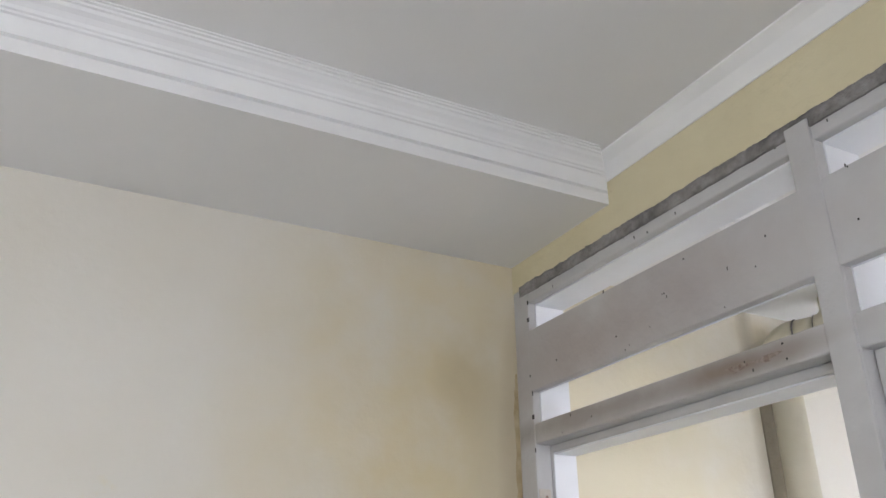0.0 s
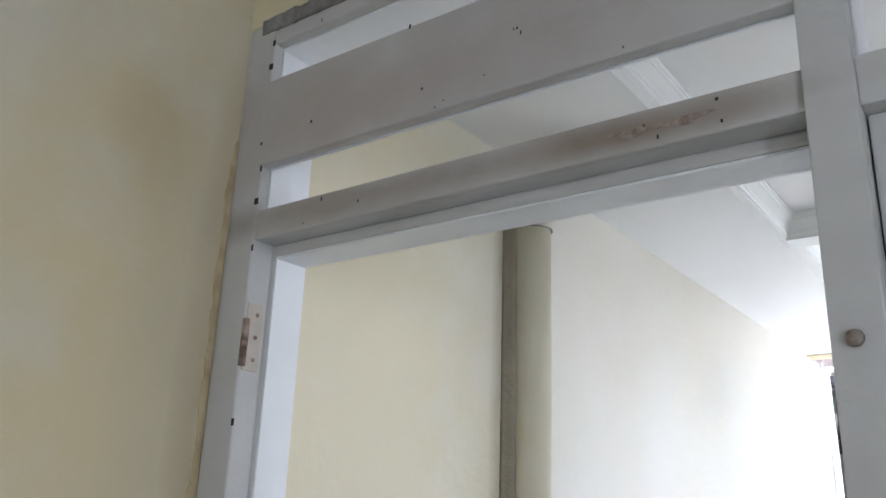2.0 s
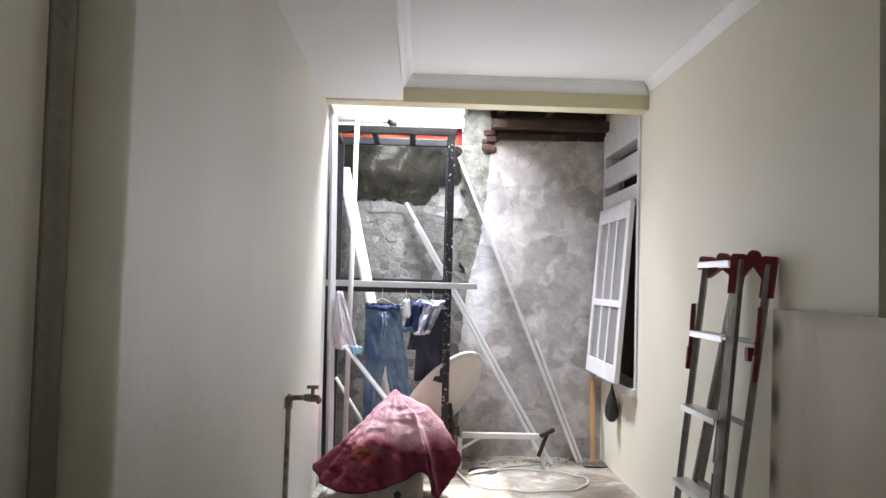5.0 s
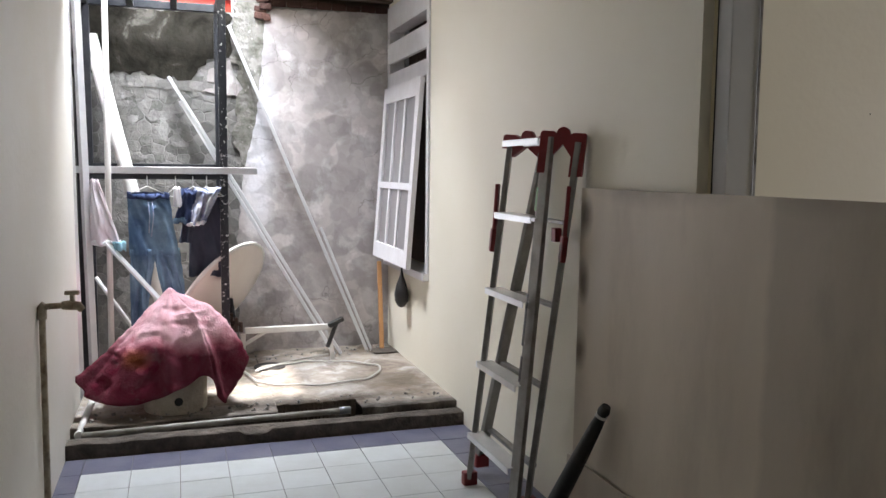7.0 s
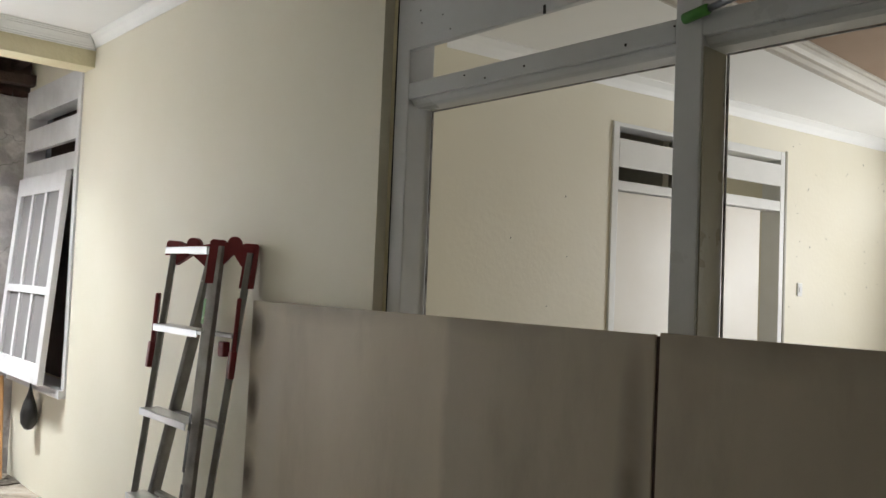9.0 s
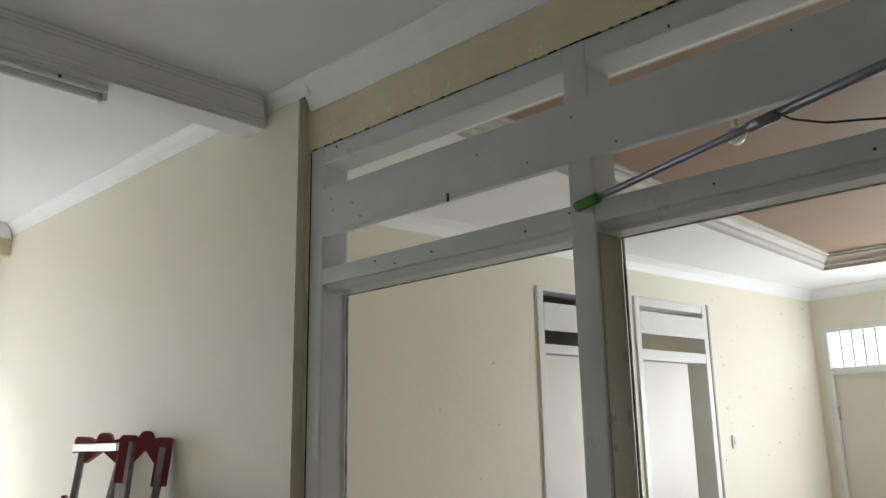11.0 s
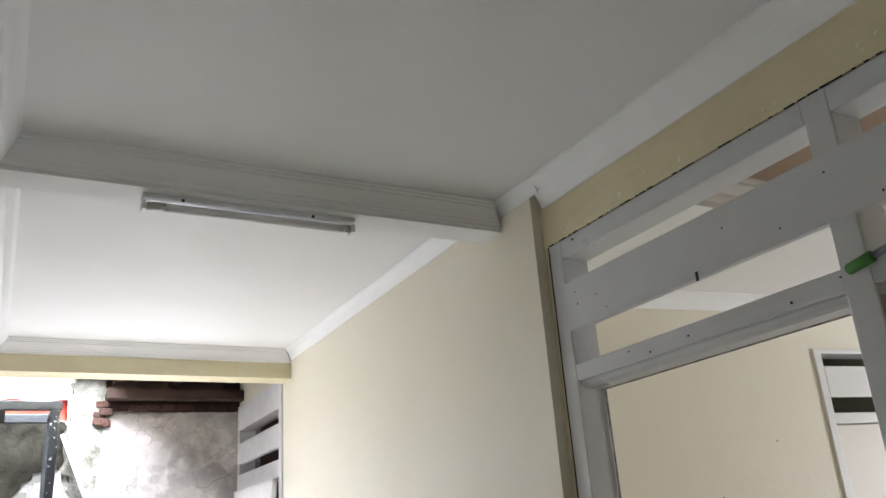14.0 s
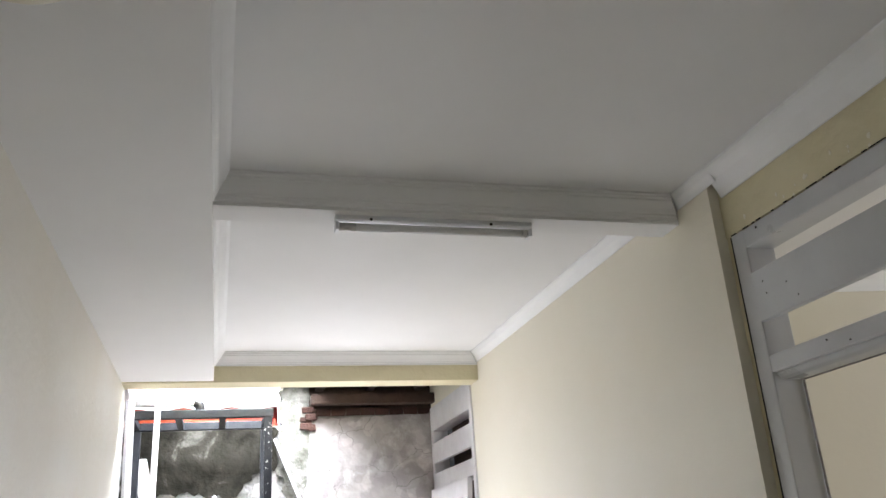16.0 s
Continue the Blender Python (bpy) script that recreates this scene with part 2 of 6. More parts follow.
MORTAR = material("grey_wall_mortar", (0.28, 0.275, 0.26), 0.9, second=(0.19, 0.183, 0.17), scale=6, blend=0.9, bump=0.6, grain=30)


def trowel(m, scale, amount, relief):
    """Overlapping smears of a float: warped cells, each a little lighter or darker and with its own edge."""
    nt = m.node_tree
    b = nt.nodes["Principled BSDF"]
    base_out = b.inputs["Base Color"].links[0].from_socket
    normal_out = b.inputs["Normal"].links[0].from_socket
    geo = nt.nodes.new("ShaderNodeNewGeometry")
    warp = nt.nodes.new("ShaderNodeTexNoise")
    warp.inputs["Scale"].default_value = scale * 0.8
    warp.inputs["Detail"].default_value = 4
    nt.links.new(geo.outputs["Position"], warp.inputs["Vector"])
    add = nt.nodes.new("ShaderNodeVectorMath")
    add.operation = "MULTIPLY_ADD"
    add.inputs[1].default_value = (1.1 / scale,) * 3
    nt.links.new(warp.outputs["Color"], add.inputs[0])
    nt.links.new(geo.outputs["Position"], add.inputs[2])
    vor = nt.nodes.new("ShaderNodeTexVoronoi")
    vor.feature = "SMOOTH_F1"
    vor.inputs["Scale"].default_value = scale
    vor.inputs["Smoothness"].default_value = 0.22
    nt.links.new(add.outputs["Vector"], vor.inputs["Vector"])
    mr = nt.nodes.new("ShaderNodeMapRange")
    mr.inputs["From Min"].default_value = 0.2
    mr.inputs["From Max"].default_value = 0.8
    mr.inputs["To Min"].default_value = 1 - amount
    mr.inputs["To Max"].default_value = 1 + amount
    nt.links.new(vor.outputs["Color"], mr.inputs["Value"])
    hs = nt.nodes.new("ShaderNodeHueSaturation")
    nt.links.new(base_out, hs.inputs["Color"])
    nt.links.new(mr.outputs["Result"], hs.inputs["Value"])
    nt.links.new(hs.outputs["Color"], b.inputs["Base Color"])
    bp = nt.nodes.new("ShaderNodeBump")
    bp.inputs["Strength"].default_value = relief
    bp.inputs["Distance"].default_value = 0.03
    nt.links.new(vor.outputs["Distance"], bp.inputs["Height"])
    nt.links.new(normal_out, bp.inputs["Normal"])
    nt.links.new(bp.outputs["Normal"], b.inputs["Normal"])


def cracks(m, scale, width, tint):
    """Hairline cracks: warped cell borders, broken up by a noise."""
    nt = m.node_tree
    b = nt.nodes["Principled BSDF"]
    base_out = b.inputs["Base Color"].links[0].from_socket
    geo = nt.nodes.new("ShaderNodeNewGeometry")
    warp = nt.nodes.new("ShaderNodeTexNoise")
    warp.inputs["Scale"].default_value = 7
    warp.inputs["Detail"].default_value = 5
    nt.links.new(geo.outputs["Position"], warp.inputs["Vector"])
    add = nt.nodes.new("ShaderNodeVectorMath")
    add.operation = "MULTIPLY_ADD"
    add.inputs[1].default_value = (0.16, 0.16, 0.16)
    nt.links.new(warp.outputs["Color"], add.inputs[0])
    nt.links.new(geo.outputs["Position"], add.inputs[2])
    vor = nt.nodes.new("ShaderNodeTexVoronoi")
    vor.feature = "DISTANCE_TO_EDGE"
    vor.inputs["Scale"].default_value = scale
    nt.links.new(add.outputs["Vector"], vor.inputs["Vector"])
    line = nt.nodes.new("ShaderNodeMapRange")
    line.inputs["From Min"].default_value = 0.0
    line.inputs["From Max"].default_value = width
    line.inputs["To Min"].default_value = 1.0
    line.inputs["To Max"].default_value = 0.0
    nt.links.new(vor.outputs["Distance"], line.inputs["Value"])
    mask = nt.nodes.new("ShaderNodeTexNoise")
    mask.inputs["Scale"].default_value = 2.3
    nt.links.new(geo.outputs["Position"], mask.inputs["Vector"])
    cut = nt.nodes.new("ShaderNodeMapRange")
    cut.inputs["From Min"].default_value = 0.51
    cut.inputs["From Max"].default_value = 0.62
    nt.links.new(mask.outputs["Fac"], cut.inputs["Value"])
    mul = nt.nodes.new("ShaderNodeMath")
    mul.operation = "MULTIPLY"
    nt.links.new(line.outputs["Result"], mul.inputs[0])
    nt.links.new(cut.outputs["Result"], mul.inputs[1])
    mx = nt.nodes.new("ShaderNodeMix")
    mx.data_type = "RGBA"
    mx.inputs["B"].default_value = (*tint, 1)
    nt.links.new(mul.outputs["Value"], mx.inputs["Factor"])
    nt.links.new(base_out, mx.inputs["A"])
    nt.links.new(mx.outputs["Result"], b.inputs["Base Color"])


cracks(RENDERED, 4.2, 0.012, (0.20, 0.185, 0.17))
trowel(RENDERED, 6.0, 0.20, 0.06)
trowel(RENDERED, 15.0, 0.10, 0.05)
trowel(MORTAR, 14.0, 0.2, 0.12)
trowel(CONCRETE, 6.0, 0.2, 0.1)
MOSS = material("mossy_rubble", (0.27, 0.26, 0.235), 0.95, second=(0.085, 0.085, 0.062), scale=11, blend=0.95, bump=0.9, grain=24,
                spots=(0.55, 0.53, 0.48), spot_scale=12, spot_size=0.6)
BRICK = material("broken_red_brick", (0.085, 0.036, 0.026), 0.9, second=(0.05, 0.028, 0.022), scale=12, bump=0.6, by_object=0.2)
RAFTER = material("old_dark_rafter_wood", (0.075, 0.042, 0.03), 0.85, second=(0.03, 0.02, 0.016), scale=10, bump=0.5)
ROOF = material("roof_underside", (0.05, 0.042, 0.038), 0.9, second=(0.10, 0.085, 0.075), scale=5, bump=0.4)
TARP = material("red_orange_tarpaulin", (0.62, 0.045, 0.03), 0.7, second=(0.72, 0.16, 0.06), scale=1.8, blend=0.8, bump=0.15, grain=8)
RED_CLOTH = material("dusty_red_cloth", (0.72, 0.46, 0.50), 0.95, second=(0.64, 0.34, 0.38), scale=9, blend=0.9, bump=0.3, grain=90,
                     spots=(0.74, 0.52, 0.54), spot_scale=13, spot_size=0.58, soft=0.12, spec=0.1, distort=0.8,
                     stain_shade=(((0.30, 4.38, 0.40), (0.12, 0.2, 0.07), (0.72, 0.46, 0.40)),))
BUCKET = material("mortar_stained_bucket", (0.52, 0.47, 0.38), 0.7, second=(0.33, 0.28, 0.21), scale=10, blend=0.8, bump=0.3)
TAP = material("mortar_splashed_brown_tap", (0.40, 0.34, 0.24), 0.6, second=(0.16, 0.105, 0.06), scale=22, blend=0.95, bump=0.4)
DENIM = material("blue_denim", (0.06, 0.11, 0.19), 0.95, second=(0.24, 0.37, 0.47), scale=4.5, blend=0.8, bump=0.2, grain=220, spec=0.1)
NAVY = material("navy_cotton", (0.03, 0.045, 0.10), 0.95, second=(0.055, 0.075, 0.15), scale=9, bump=0.2, grain=180, spec=0.1)
GREY_CLOTH = material("dark_grey_cotton", (0.055, 0.065, 0.09), 0.95, second=(0.09, 0.10, 0.13), scale=7, bump=0.2, grain=180, spec=0.1)
STRIPE = material("pale_striped_cotton", (0.52, 0.54, 0.58), 0.95, second=(0.13, 0.17, 0.30), scale=16, blend=1.0, bump=0.2, grain=160, spec=0.1)
PALE_CLOTH = material("pale_lilac_cotton", (0.66, 0.58, 0.62), 0.95, second=(0.72, 0.72, 0.74), scale=6, blend=0.9, bump=0.2, grain=160, spec=0.1)
DISH = material("cream_dish_enamel", (0.76, 0.69, 0.62), 0.45, second=(0.68, 0.60, 0.53), scale=5, bump=0.03)
WOOD = material("orange_handle_wood", (0.44, 0.22, 0.085), 0.6, second=(0.32, 0.15, 0.055), scale=18, bump=0.15)
GREEN = material("green_plastic_grip", (0.05, 0.22, 0.03), 0.45, second=(0.03, 0.13, 0.02), scale=20, bump=0.1)
TUBE = material("grey_painted_tube", (0.20, 0.215, 0.24), 0.3, 0.6, second=(0.28, 0.295, 0.31), scale=16, bump=0.06, spots=(0.12, 0.06, 0.04),
                spot_scale=30, spot_size=0.72)
FROST = material("frosted_lamp_glass", (0.82, 0.82, 0.82), 0.2, bump=0.0)
CHROME = material("brushed_lock_metal", (0.5, 0.49, 0.47), 0.3, 0.9, bump=0.02)
DOOR_PAINT = material("pale_cream_gloss_door", (0.72, 0.68, 0.61), 0.38, second=(0.67, 0.62, 0.53), scale=3, bump=0.03, grain=20)
TRIM_W = material("white_gloss_trim", (0.76, 0.76, 0.74), 0.3, second=(0.68, 0.68, 0.66), scale=6, bump=0.05)
HOSE = material("translucent_grey_hose", (0.48, 0.46, 0.42), 0.4, bump=0.05)
FLOOR_LIVING = material("pale_polished_floor_tile", (0.62, 0.60, 0.56), 0.25, second=(0.55, 0.53, 0.49), scale=4, bump=0.03)
FLOOR_PLAIN = material("cement_screed_floor", (0.40, 0.385, 0.36), 0.6, second=(0.32, 0.305, 0.28), scale=4, bump=0.15)

COOL_WHITE = material("cool_white", (0.80, 0.81, 0.83), 0.35, second=(0.72, 0.73, 0.75), scale=7, bump=0.08, grain=40)
PUTTY = material("old_dark_putty", (0.10, 0.085, 0.07), 0.8, second=(0.42, 0.41, 0.40), scale=16, blend=1.0, bump=0.4, grain=40)
GAP_SHADE = material("pipe_gap_shade", (0.30, 0.265, 0.20), 0.9, second=(0.40, 0.355, 0.27), scale=12, bump=0.3, spec=0.1)
STREAK = material("brown_stained_plaster", (0.40, 0.31, 0.17), 0.8, second=(0.56, 0.47, 0.30), scale=18, blend=0.9, bump=0.4, grain=40)
DIRTY_PIPE = material("dirty_grey_pipe", (0.34, 0.33, 0.30), 0.6, second=(0.15, 0.135, 0.11), scale=12, blend=0.9, bump=0.2)
REBATE = material("olive_brown_gloss", (0.33, 0.315, 0.25), 0.28, second=(0.29, 0.275, 0.22), scale=5, blend=0.5, bump=0.08, grain=30)


def darker_below(m, axis, edge, soft, factor, wobble=0.05, sat=1.0, scale=9):
    """Darker, and more saturated by sat, where the wobbled position along axis is below edge."""
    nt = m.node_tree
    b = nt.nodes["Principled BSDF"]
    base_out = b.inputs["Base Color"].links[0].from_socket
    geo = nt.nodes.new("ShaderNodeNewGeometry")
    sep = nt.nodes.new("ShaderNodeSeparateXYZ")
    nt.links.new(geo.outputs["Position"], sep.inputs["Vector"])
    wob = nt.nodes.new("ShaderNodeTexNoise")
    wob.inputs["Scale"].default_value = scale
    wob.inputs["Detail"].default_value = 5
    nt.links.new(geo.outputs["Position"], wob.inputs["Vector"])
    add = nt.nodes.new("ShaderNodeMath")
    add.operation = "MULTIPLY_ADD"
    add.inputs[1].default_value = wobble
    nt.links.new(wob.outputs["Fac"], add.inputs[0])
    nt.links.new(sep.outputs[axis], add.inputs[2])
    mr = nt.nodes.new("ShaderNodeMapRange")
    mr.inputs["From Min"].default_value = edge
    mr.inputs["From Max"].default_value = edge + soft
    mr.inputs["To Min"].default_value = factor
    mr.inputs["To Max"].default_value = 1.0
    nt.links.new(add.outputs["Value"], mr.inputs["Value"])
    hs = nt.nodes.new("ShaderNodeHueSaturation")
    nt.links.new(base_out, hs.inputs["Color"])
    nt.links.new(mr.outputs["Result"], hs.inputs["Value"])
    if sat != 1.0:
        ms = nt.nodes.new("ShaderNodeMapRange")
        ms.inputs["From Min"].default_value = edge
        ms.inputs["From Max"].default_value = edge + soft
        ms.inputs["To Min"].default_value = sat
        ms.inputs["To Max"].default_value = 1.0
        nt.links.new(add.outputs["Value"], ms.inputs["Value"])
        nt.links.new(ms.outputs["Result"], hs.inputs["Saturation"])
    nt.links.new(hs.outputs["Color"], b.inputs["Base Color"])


# dust on the cloth's top, its lit top and shaded front put into colour
darker_below(RED_CLOTH, "Z", 0.50, 0.08, 0.19, 0.16, 2.0, 7)
# boards are darker below an uneven line near y 1.7
darker_below(PLY, "Y", 1.715, 0.03, 0.78)
CHIPPED = material("bare_primed_wood", (0.20, 0.145, 0.11), 0.8, second=(0.40, 0.35, 0.31), scale=55, blend=0.9, bump=0.3)

GLASS = bpy.data.materials.new("clear_glass")
GLASS.use_nodes = True
gb = GLASS.node_tree.nodes["Principled BSDF"]
gb.inputs["Transmission Weight"].default_value = 1.0
gb.inputs["Roughness"].default_value = 0.05
gb.inputs["Base Color"].default_value = (0.9, 0.93, 0.92, 1)
GLASS_FROST = bpy.data.materials.new("dusty_window_glass")
GLASS_FROST.use_nodes = True
gf = GLASS_FROST.node_tree.nodes["Principled BSDF"]
gf.inputs["Roughness"].default_value = 0.35
gf.inputs["Base Color"].default_value = (0.23, 0.22, 0.22, 1)

BRIGHT = bpy.data.materials.new("daylight_beyond")
BRIGHT.use_nodes = True
be = BRIGHT.node_tree.nodes.new("ShaderNodeEmission")
be.inputs["Color"].default_value = (0.95, 0.97, 1.0, 1)
be.inputs["Strength"].default_value = 1.2
BRIGHT.node_tree.links.new(be.outputs["Emission"], BRIGHT.node_tree.nodes["Material Output"].inputs["Surface"])


# ---- mesh helpers ----
def box(bm, x0, x1, y0, y1, z0, z1, m=None, bevel=0.0):
    r = bmesh.ops.create_cube(bm, size=1.0)
    s = Matrix.LocRotScale(((x0 + x1) / 2, (y0 + y1) / 2, (z0 + z1) / 2), None, (abs(x1 - x0), abs(y1 - y0), abs(z1 - z0)))
    bmesh.ops.transform(bm, matrix=(m @ s) if m else s, verts=r["verts"])
    if bevel:
        edges = list({e for v in r["verts"] for e in v.link_edges})
        bmesh.ops.bevel(bm, geom=edges, offset=bevel, segments=2, affect="EDGES", profile=0.5)
    return bm


def bar(bm, a, b, w, h, bevel=0.0, roll=0.0):
    """A rectangular bar from a to b, w wide and h deep."""
    a, b = Vector(a), Vector(b)
    d = b - a
    q = d.to_track_quat("Z", "Y").to_matrix().to_4x4()
    m = Matrix.Translation((a + b) / 2) @ q @ Matrix.Rotation(radians(roll), 4, "Z")
    return box(bm, -w / 2, w / 2, -h / 2, h / 2, -d.length / 2, d.length / 2, m, bevel)


def pipe(bm, pts, r, seg=14, caps=True):
    """A round tube along points; r is one radius or one for each point."""
    pts = [Vector(p) for p in pts]
    n = len(pts)
    rings = []
    side = None
    for i, p in enumerate(pts):
        d = (pts[min(i + 1, n - 1)] - pts[max(i - 1, 0)]).normalized()
        if side is None:
            side = d.orthogonal().normalized()
        side = (side - d * side.dot(d)).normalized()
        up = d.cross(side)
        rad = r[i] if isinstance(r, (list, tuple)) else r
        rings.append([bm.verts.new(p + (side * math.cos(2 * math.pi * k / seg) + up * math.sin(2 * math.pi * k / seg)) * rad) for k in range(seg)])
    for i in range(n - 1):
        for k in range(seg):
            f = bm.faces.new((rings[i][k], rings[i][(k + 1) % seg], rings[i + 1][(k + 1) % seg], rings[i + 1][k]))
            f.smooth = True
    if caps:
        bm.faces.new(rings[0][::-1])
        bm.faces.new(rings[-1])
    return bm


def arc(c, r, u, v, a0, a1, n=8):
    """Points on an arc about c in the plane of u and v, degrees."""
    c, u, v = Vector(c), Vector(u), Vector(v)
    return [c + (u * math.cos(radians(a0 + (a1 - a0) * i / n)) + v * math.sin(radians(a0 + (a1 - a0) * i / n))) * r for i in range(n + 1)]


def loft(bm, rings, closed=True, caps=False):
    """Joins rings of points of equal length."""
    vs = [[bm.verts.new(p) for p in ring] for ring in rings]
    n = len(vs[0])
    for i in range(len(vs) - 1):
        for k in range(n if closed else n - 1):
            f = bm.faces.new((vs[i][k], vs[i][(k + 1) % n], vs[i + 1][(k + 1) % n], vs[i + 1][k]))
            f.smooth = True
    if caps:
        bm.faces.new(vs[0][::-1])
        bm.faces.new(vs[-1])
    return bm


def run(bm, profile, a, b, side, m0=0.0, m1=0.0):
    """A moulding with a closed profile [(out, up)] from a to b; out goes along side, and the ends are cut by m0, m1 (1: an inner mitre)."""
    a, b, side = Vector(a), Vector(b), Vector(side)
    d = (b - a).normalized()
    n = len(profile)
    v0 = [bm.verts.new(a + side * u + Vector((0, 0, w)) + d * (u * m0)) for u, w in profile]
    v1 = [bm.verts.new(b + side * u + Vector((0, 0, w)) - d * (u * m1)) for u, w in profile]
    for k in range(n):
        bm.faces.new((v0[k], v0[(k + 1) % n], v1[(k + 1) % n], v1[k]))
    bm.faces.new(v0[::-1])
    bm.faces.new(v1)
    return bm


def finish(name, bm, mat, smooth_angle=None):
    bmesh.ops.recalc_face_normals(bm, faces=bm.faces)
    me = bpy.data.meshes.new(name)
    bm.to_mesh(me)
    bm.free()
    me.materials.append(mat)
    return me


def part(name, bm, mat, parent, label=""):
    ob = new(name, finish(name, bm, mat))
    ob.parent = parent
    if label:
        tagged(ob, label)
    return ob


def thing(name, bm, mat, label, category, kind="", group=""):
    return tagged(new(name, finish(name, bm, mat)), label, category, group, kind)


def base(name, place, label, category, kind="", group=""):
    ob = new(name)
    ob.empty_display_size = 0.1
    ob.location = place
    return tagged(ob, label, category, group, kind)


def under(ob, root):
    """Keeps a part built in world coordinates where it is under a placed root."""
    ob.matrix_parent_inverse = Matrix.Translation(root.location).inverted()
    return ob


def wpart(name, bm, mat, root, label=""):
    return under(part(name, bm, mat, root, label), root)


def grid_plane(bm, o, u, v, nu, nv, fn):
    """A sheet over o + u*a + v*b, moved by fn(a, b)."""
    o, u, v = Vector(o), Vector(u), Vector(v)
    vs = [[bm.verts.new(o + u * (i / nu) + v * (j / nv) + Vector(fn(i / nu, j / nv))) for i in range(nu + 1)] for j in range(nv + 1)]
    for j in range(nv):
        for i in range(nu):
            bm.faces.new((vs[j][i], vs[j][i + 1], vs[j + 1][i + 1], vs[j + 1][i])).smooth = True
    return vs


# ---- setting: levels ----
W = 2.0            # hall width
FAR = 4.62         # beam over the yard opening
SOF, SOFX = 2.505, 0.475
CEIL = 2.625
BEAM_Z = 2.53
CEIL_FAR = 2.66
YARD_Z = 0.10
BACK = BACK_Y

bm = bmesh.new()
box(bm, -0.14, 0.0, -3.2, FAR + 0.16, -0.05, 2.9)
thing("wall_left", bm, CREAM_OLD, "cream painted plaster wall with soft brown stains and painted-in shade", "wall", "structure")

bm = bmesh.new()
box(bm, W, W + 0.15, 2.082, 4.78, -0.05, 2.9)
box(bm, W, W + 0.15, 4.78, BACK, -0.05, 0.745)
box(bm, W, W + 0.15, 4.78, BACK, 2.53, 2.9)
thing("wall_right", bm, CREAM, "cream painted plaster wall of the hall", "wall", "structure")

bm = bmesh.new()
box(bm, W + 0.035, W + 0.15, -0.0, 2.082, 2.405, 2.9)
box(bm, W + 0.038, W + 0.15, 2.059, 2.082, -0.05, 2.405)
box(bm, W + 0.035, W + 0.15, 0.0, 2.06, -0.05, 0.12)
thing("wall_band_over_frame", bm, BAND, "yellowed plaster band above the timber screen", "wall", "structure")

# partition towards the front room: plaster above the timber, and beside it
bm = bmesh.new()
box(bm, 0.0, W + 0.035, 0.0, 0.125, 2.41, 2.9)
box(bm, W + 0.035, 3.5, 0.0, 0.125, -0.05, 2.9)
thing("wall_over_partition", bm, BAND, "yellow painted plaster strip above the old partition", "wall", "structure")

# front room shell with a window opening behind
bm = bmesh.new()
box(bm, 0.0, 3.5, -3.2, -3.06, -0.05, 2.9)
thing("wall_front", bm, CREAM, "cream painted plaster wall behind the camera", "wall", "structure")
bm = bmesh.new()
box(bm, 3.5, 3.64, -3.2, -3.0, -0.05, 2.9)
box(bm, 3.5, 3.64, -1.4, 0.125, -0.05, 2.9)
box(bm, 3.5, 3.64, -3.0, -1.4, -0.05, 0.85)
box(bm, 3.5, 3.64, -3.0, -1.4, 2.15, 2.9)
thing("wall_front_room_side", bm, CREAM, "cream painted plaster wall of the front room", "wall", "structure")

# living room behind the screen: a wall slightly out of square
cw = math.atan(-0.14)
def cpt(x, off=0.0):
    """A point of the living room's long wall at x, off metres in front of it."""
    return Vector((x, 2.70 - 0.14 * (x - 4.0), 0)) + Vector((math.sin(cw), -math.cos(cw), 0)) * off
CM = Matrix.Translation(cpt(4.0)) @ Matrix.Rotation(cw, 4, "Z")   # local x along the wall, -y into the room
def cx(x):
    return (x - 4.0) / math.cos(cw)
D1 = (cx(4.02), cx(4.74))
D2 = (cx(4.83), cx(5.55))
END = cx(6.91)
bm = bmesh.new()
box(bm, cx(2.16), D1[0], 0, 0.14, -0.05, 2.9, CM)
box(bm, D1[1], D2[0], 0, 0.14, -0.05, 2.9, CM)
box(bm, D2[1], END + 0.14, 0, 0.14, -0.05, 2.9, CM)
box(bm, D1[0], D1[1], 0, 0.14, 2.31, 2.9, CM)
box(bm, D2[0], D2[1], 0, 0.14, 2.33, 2.9, CM)
box(bm, cx(2.16), cx(2.93), -0.03, 0.0, -0.05, 2.9, CM)
thing("wall_living_room", bm, CREAM, "cream painted living room wall with two doorways", "wall", "structure")
bm = bmesh.new()
box(bm, END, END + 0.14, -0.06, 0.0, -0.05, 2.9, CM)
box(bm, END, END + 0.14, -0.95, -0.06, 2.275, 2.9, CM)
box(bm, END, END + 0.14, -1.02, -0.95, -0.05, 2.9, CM)
box(bm, END, END + 0.14, -4.6, -2.22, -0.05, 2.9, CM)
box(bm, END, END + 0.14, -2.22, -1.02, -0.05, 0.8, CM)
box(bm, END, END + 0.14, -2.22, -1.02, 2.1, 2.9, CM)
thing("wall_living_room_end", bm, CREAM, "cream painted end wall with a front door", "wall", "structure")
bm = bmesh.new()
box(bm, 3.64, 3.7, -1.86, -1.72, -0.05, 2.9)
box(bm, 5.7, 7.6, -1.86, -1.72, -0.05, 2.9)
box(bm, 3.7, 5.7, -1.86, -1.72, -0.05, 2.9)
thing("wall_living_room_window", bm, CREAM, "cream painted plain living room wall", "wall", "structure")
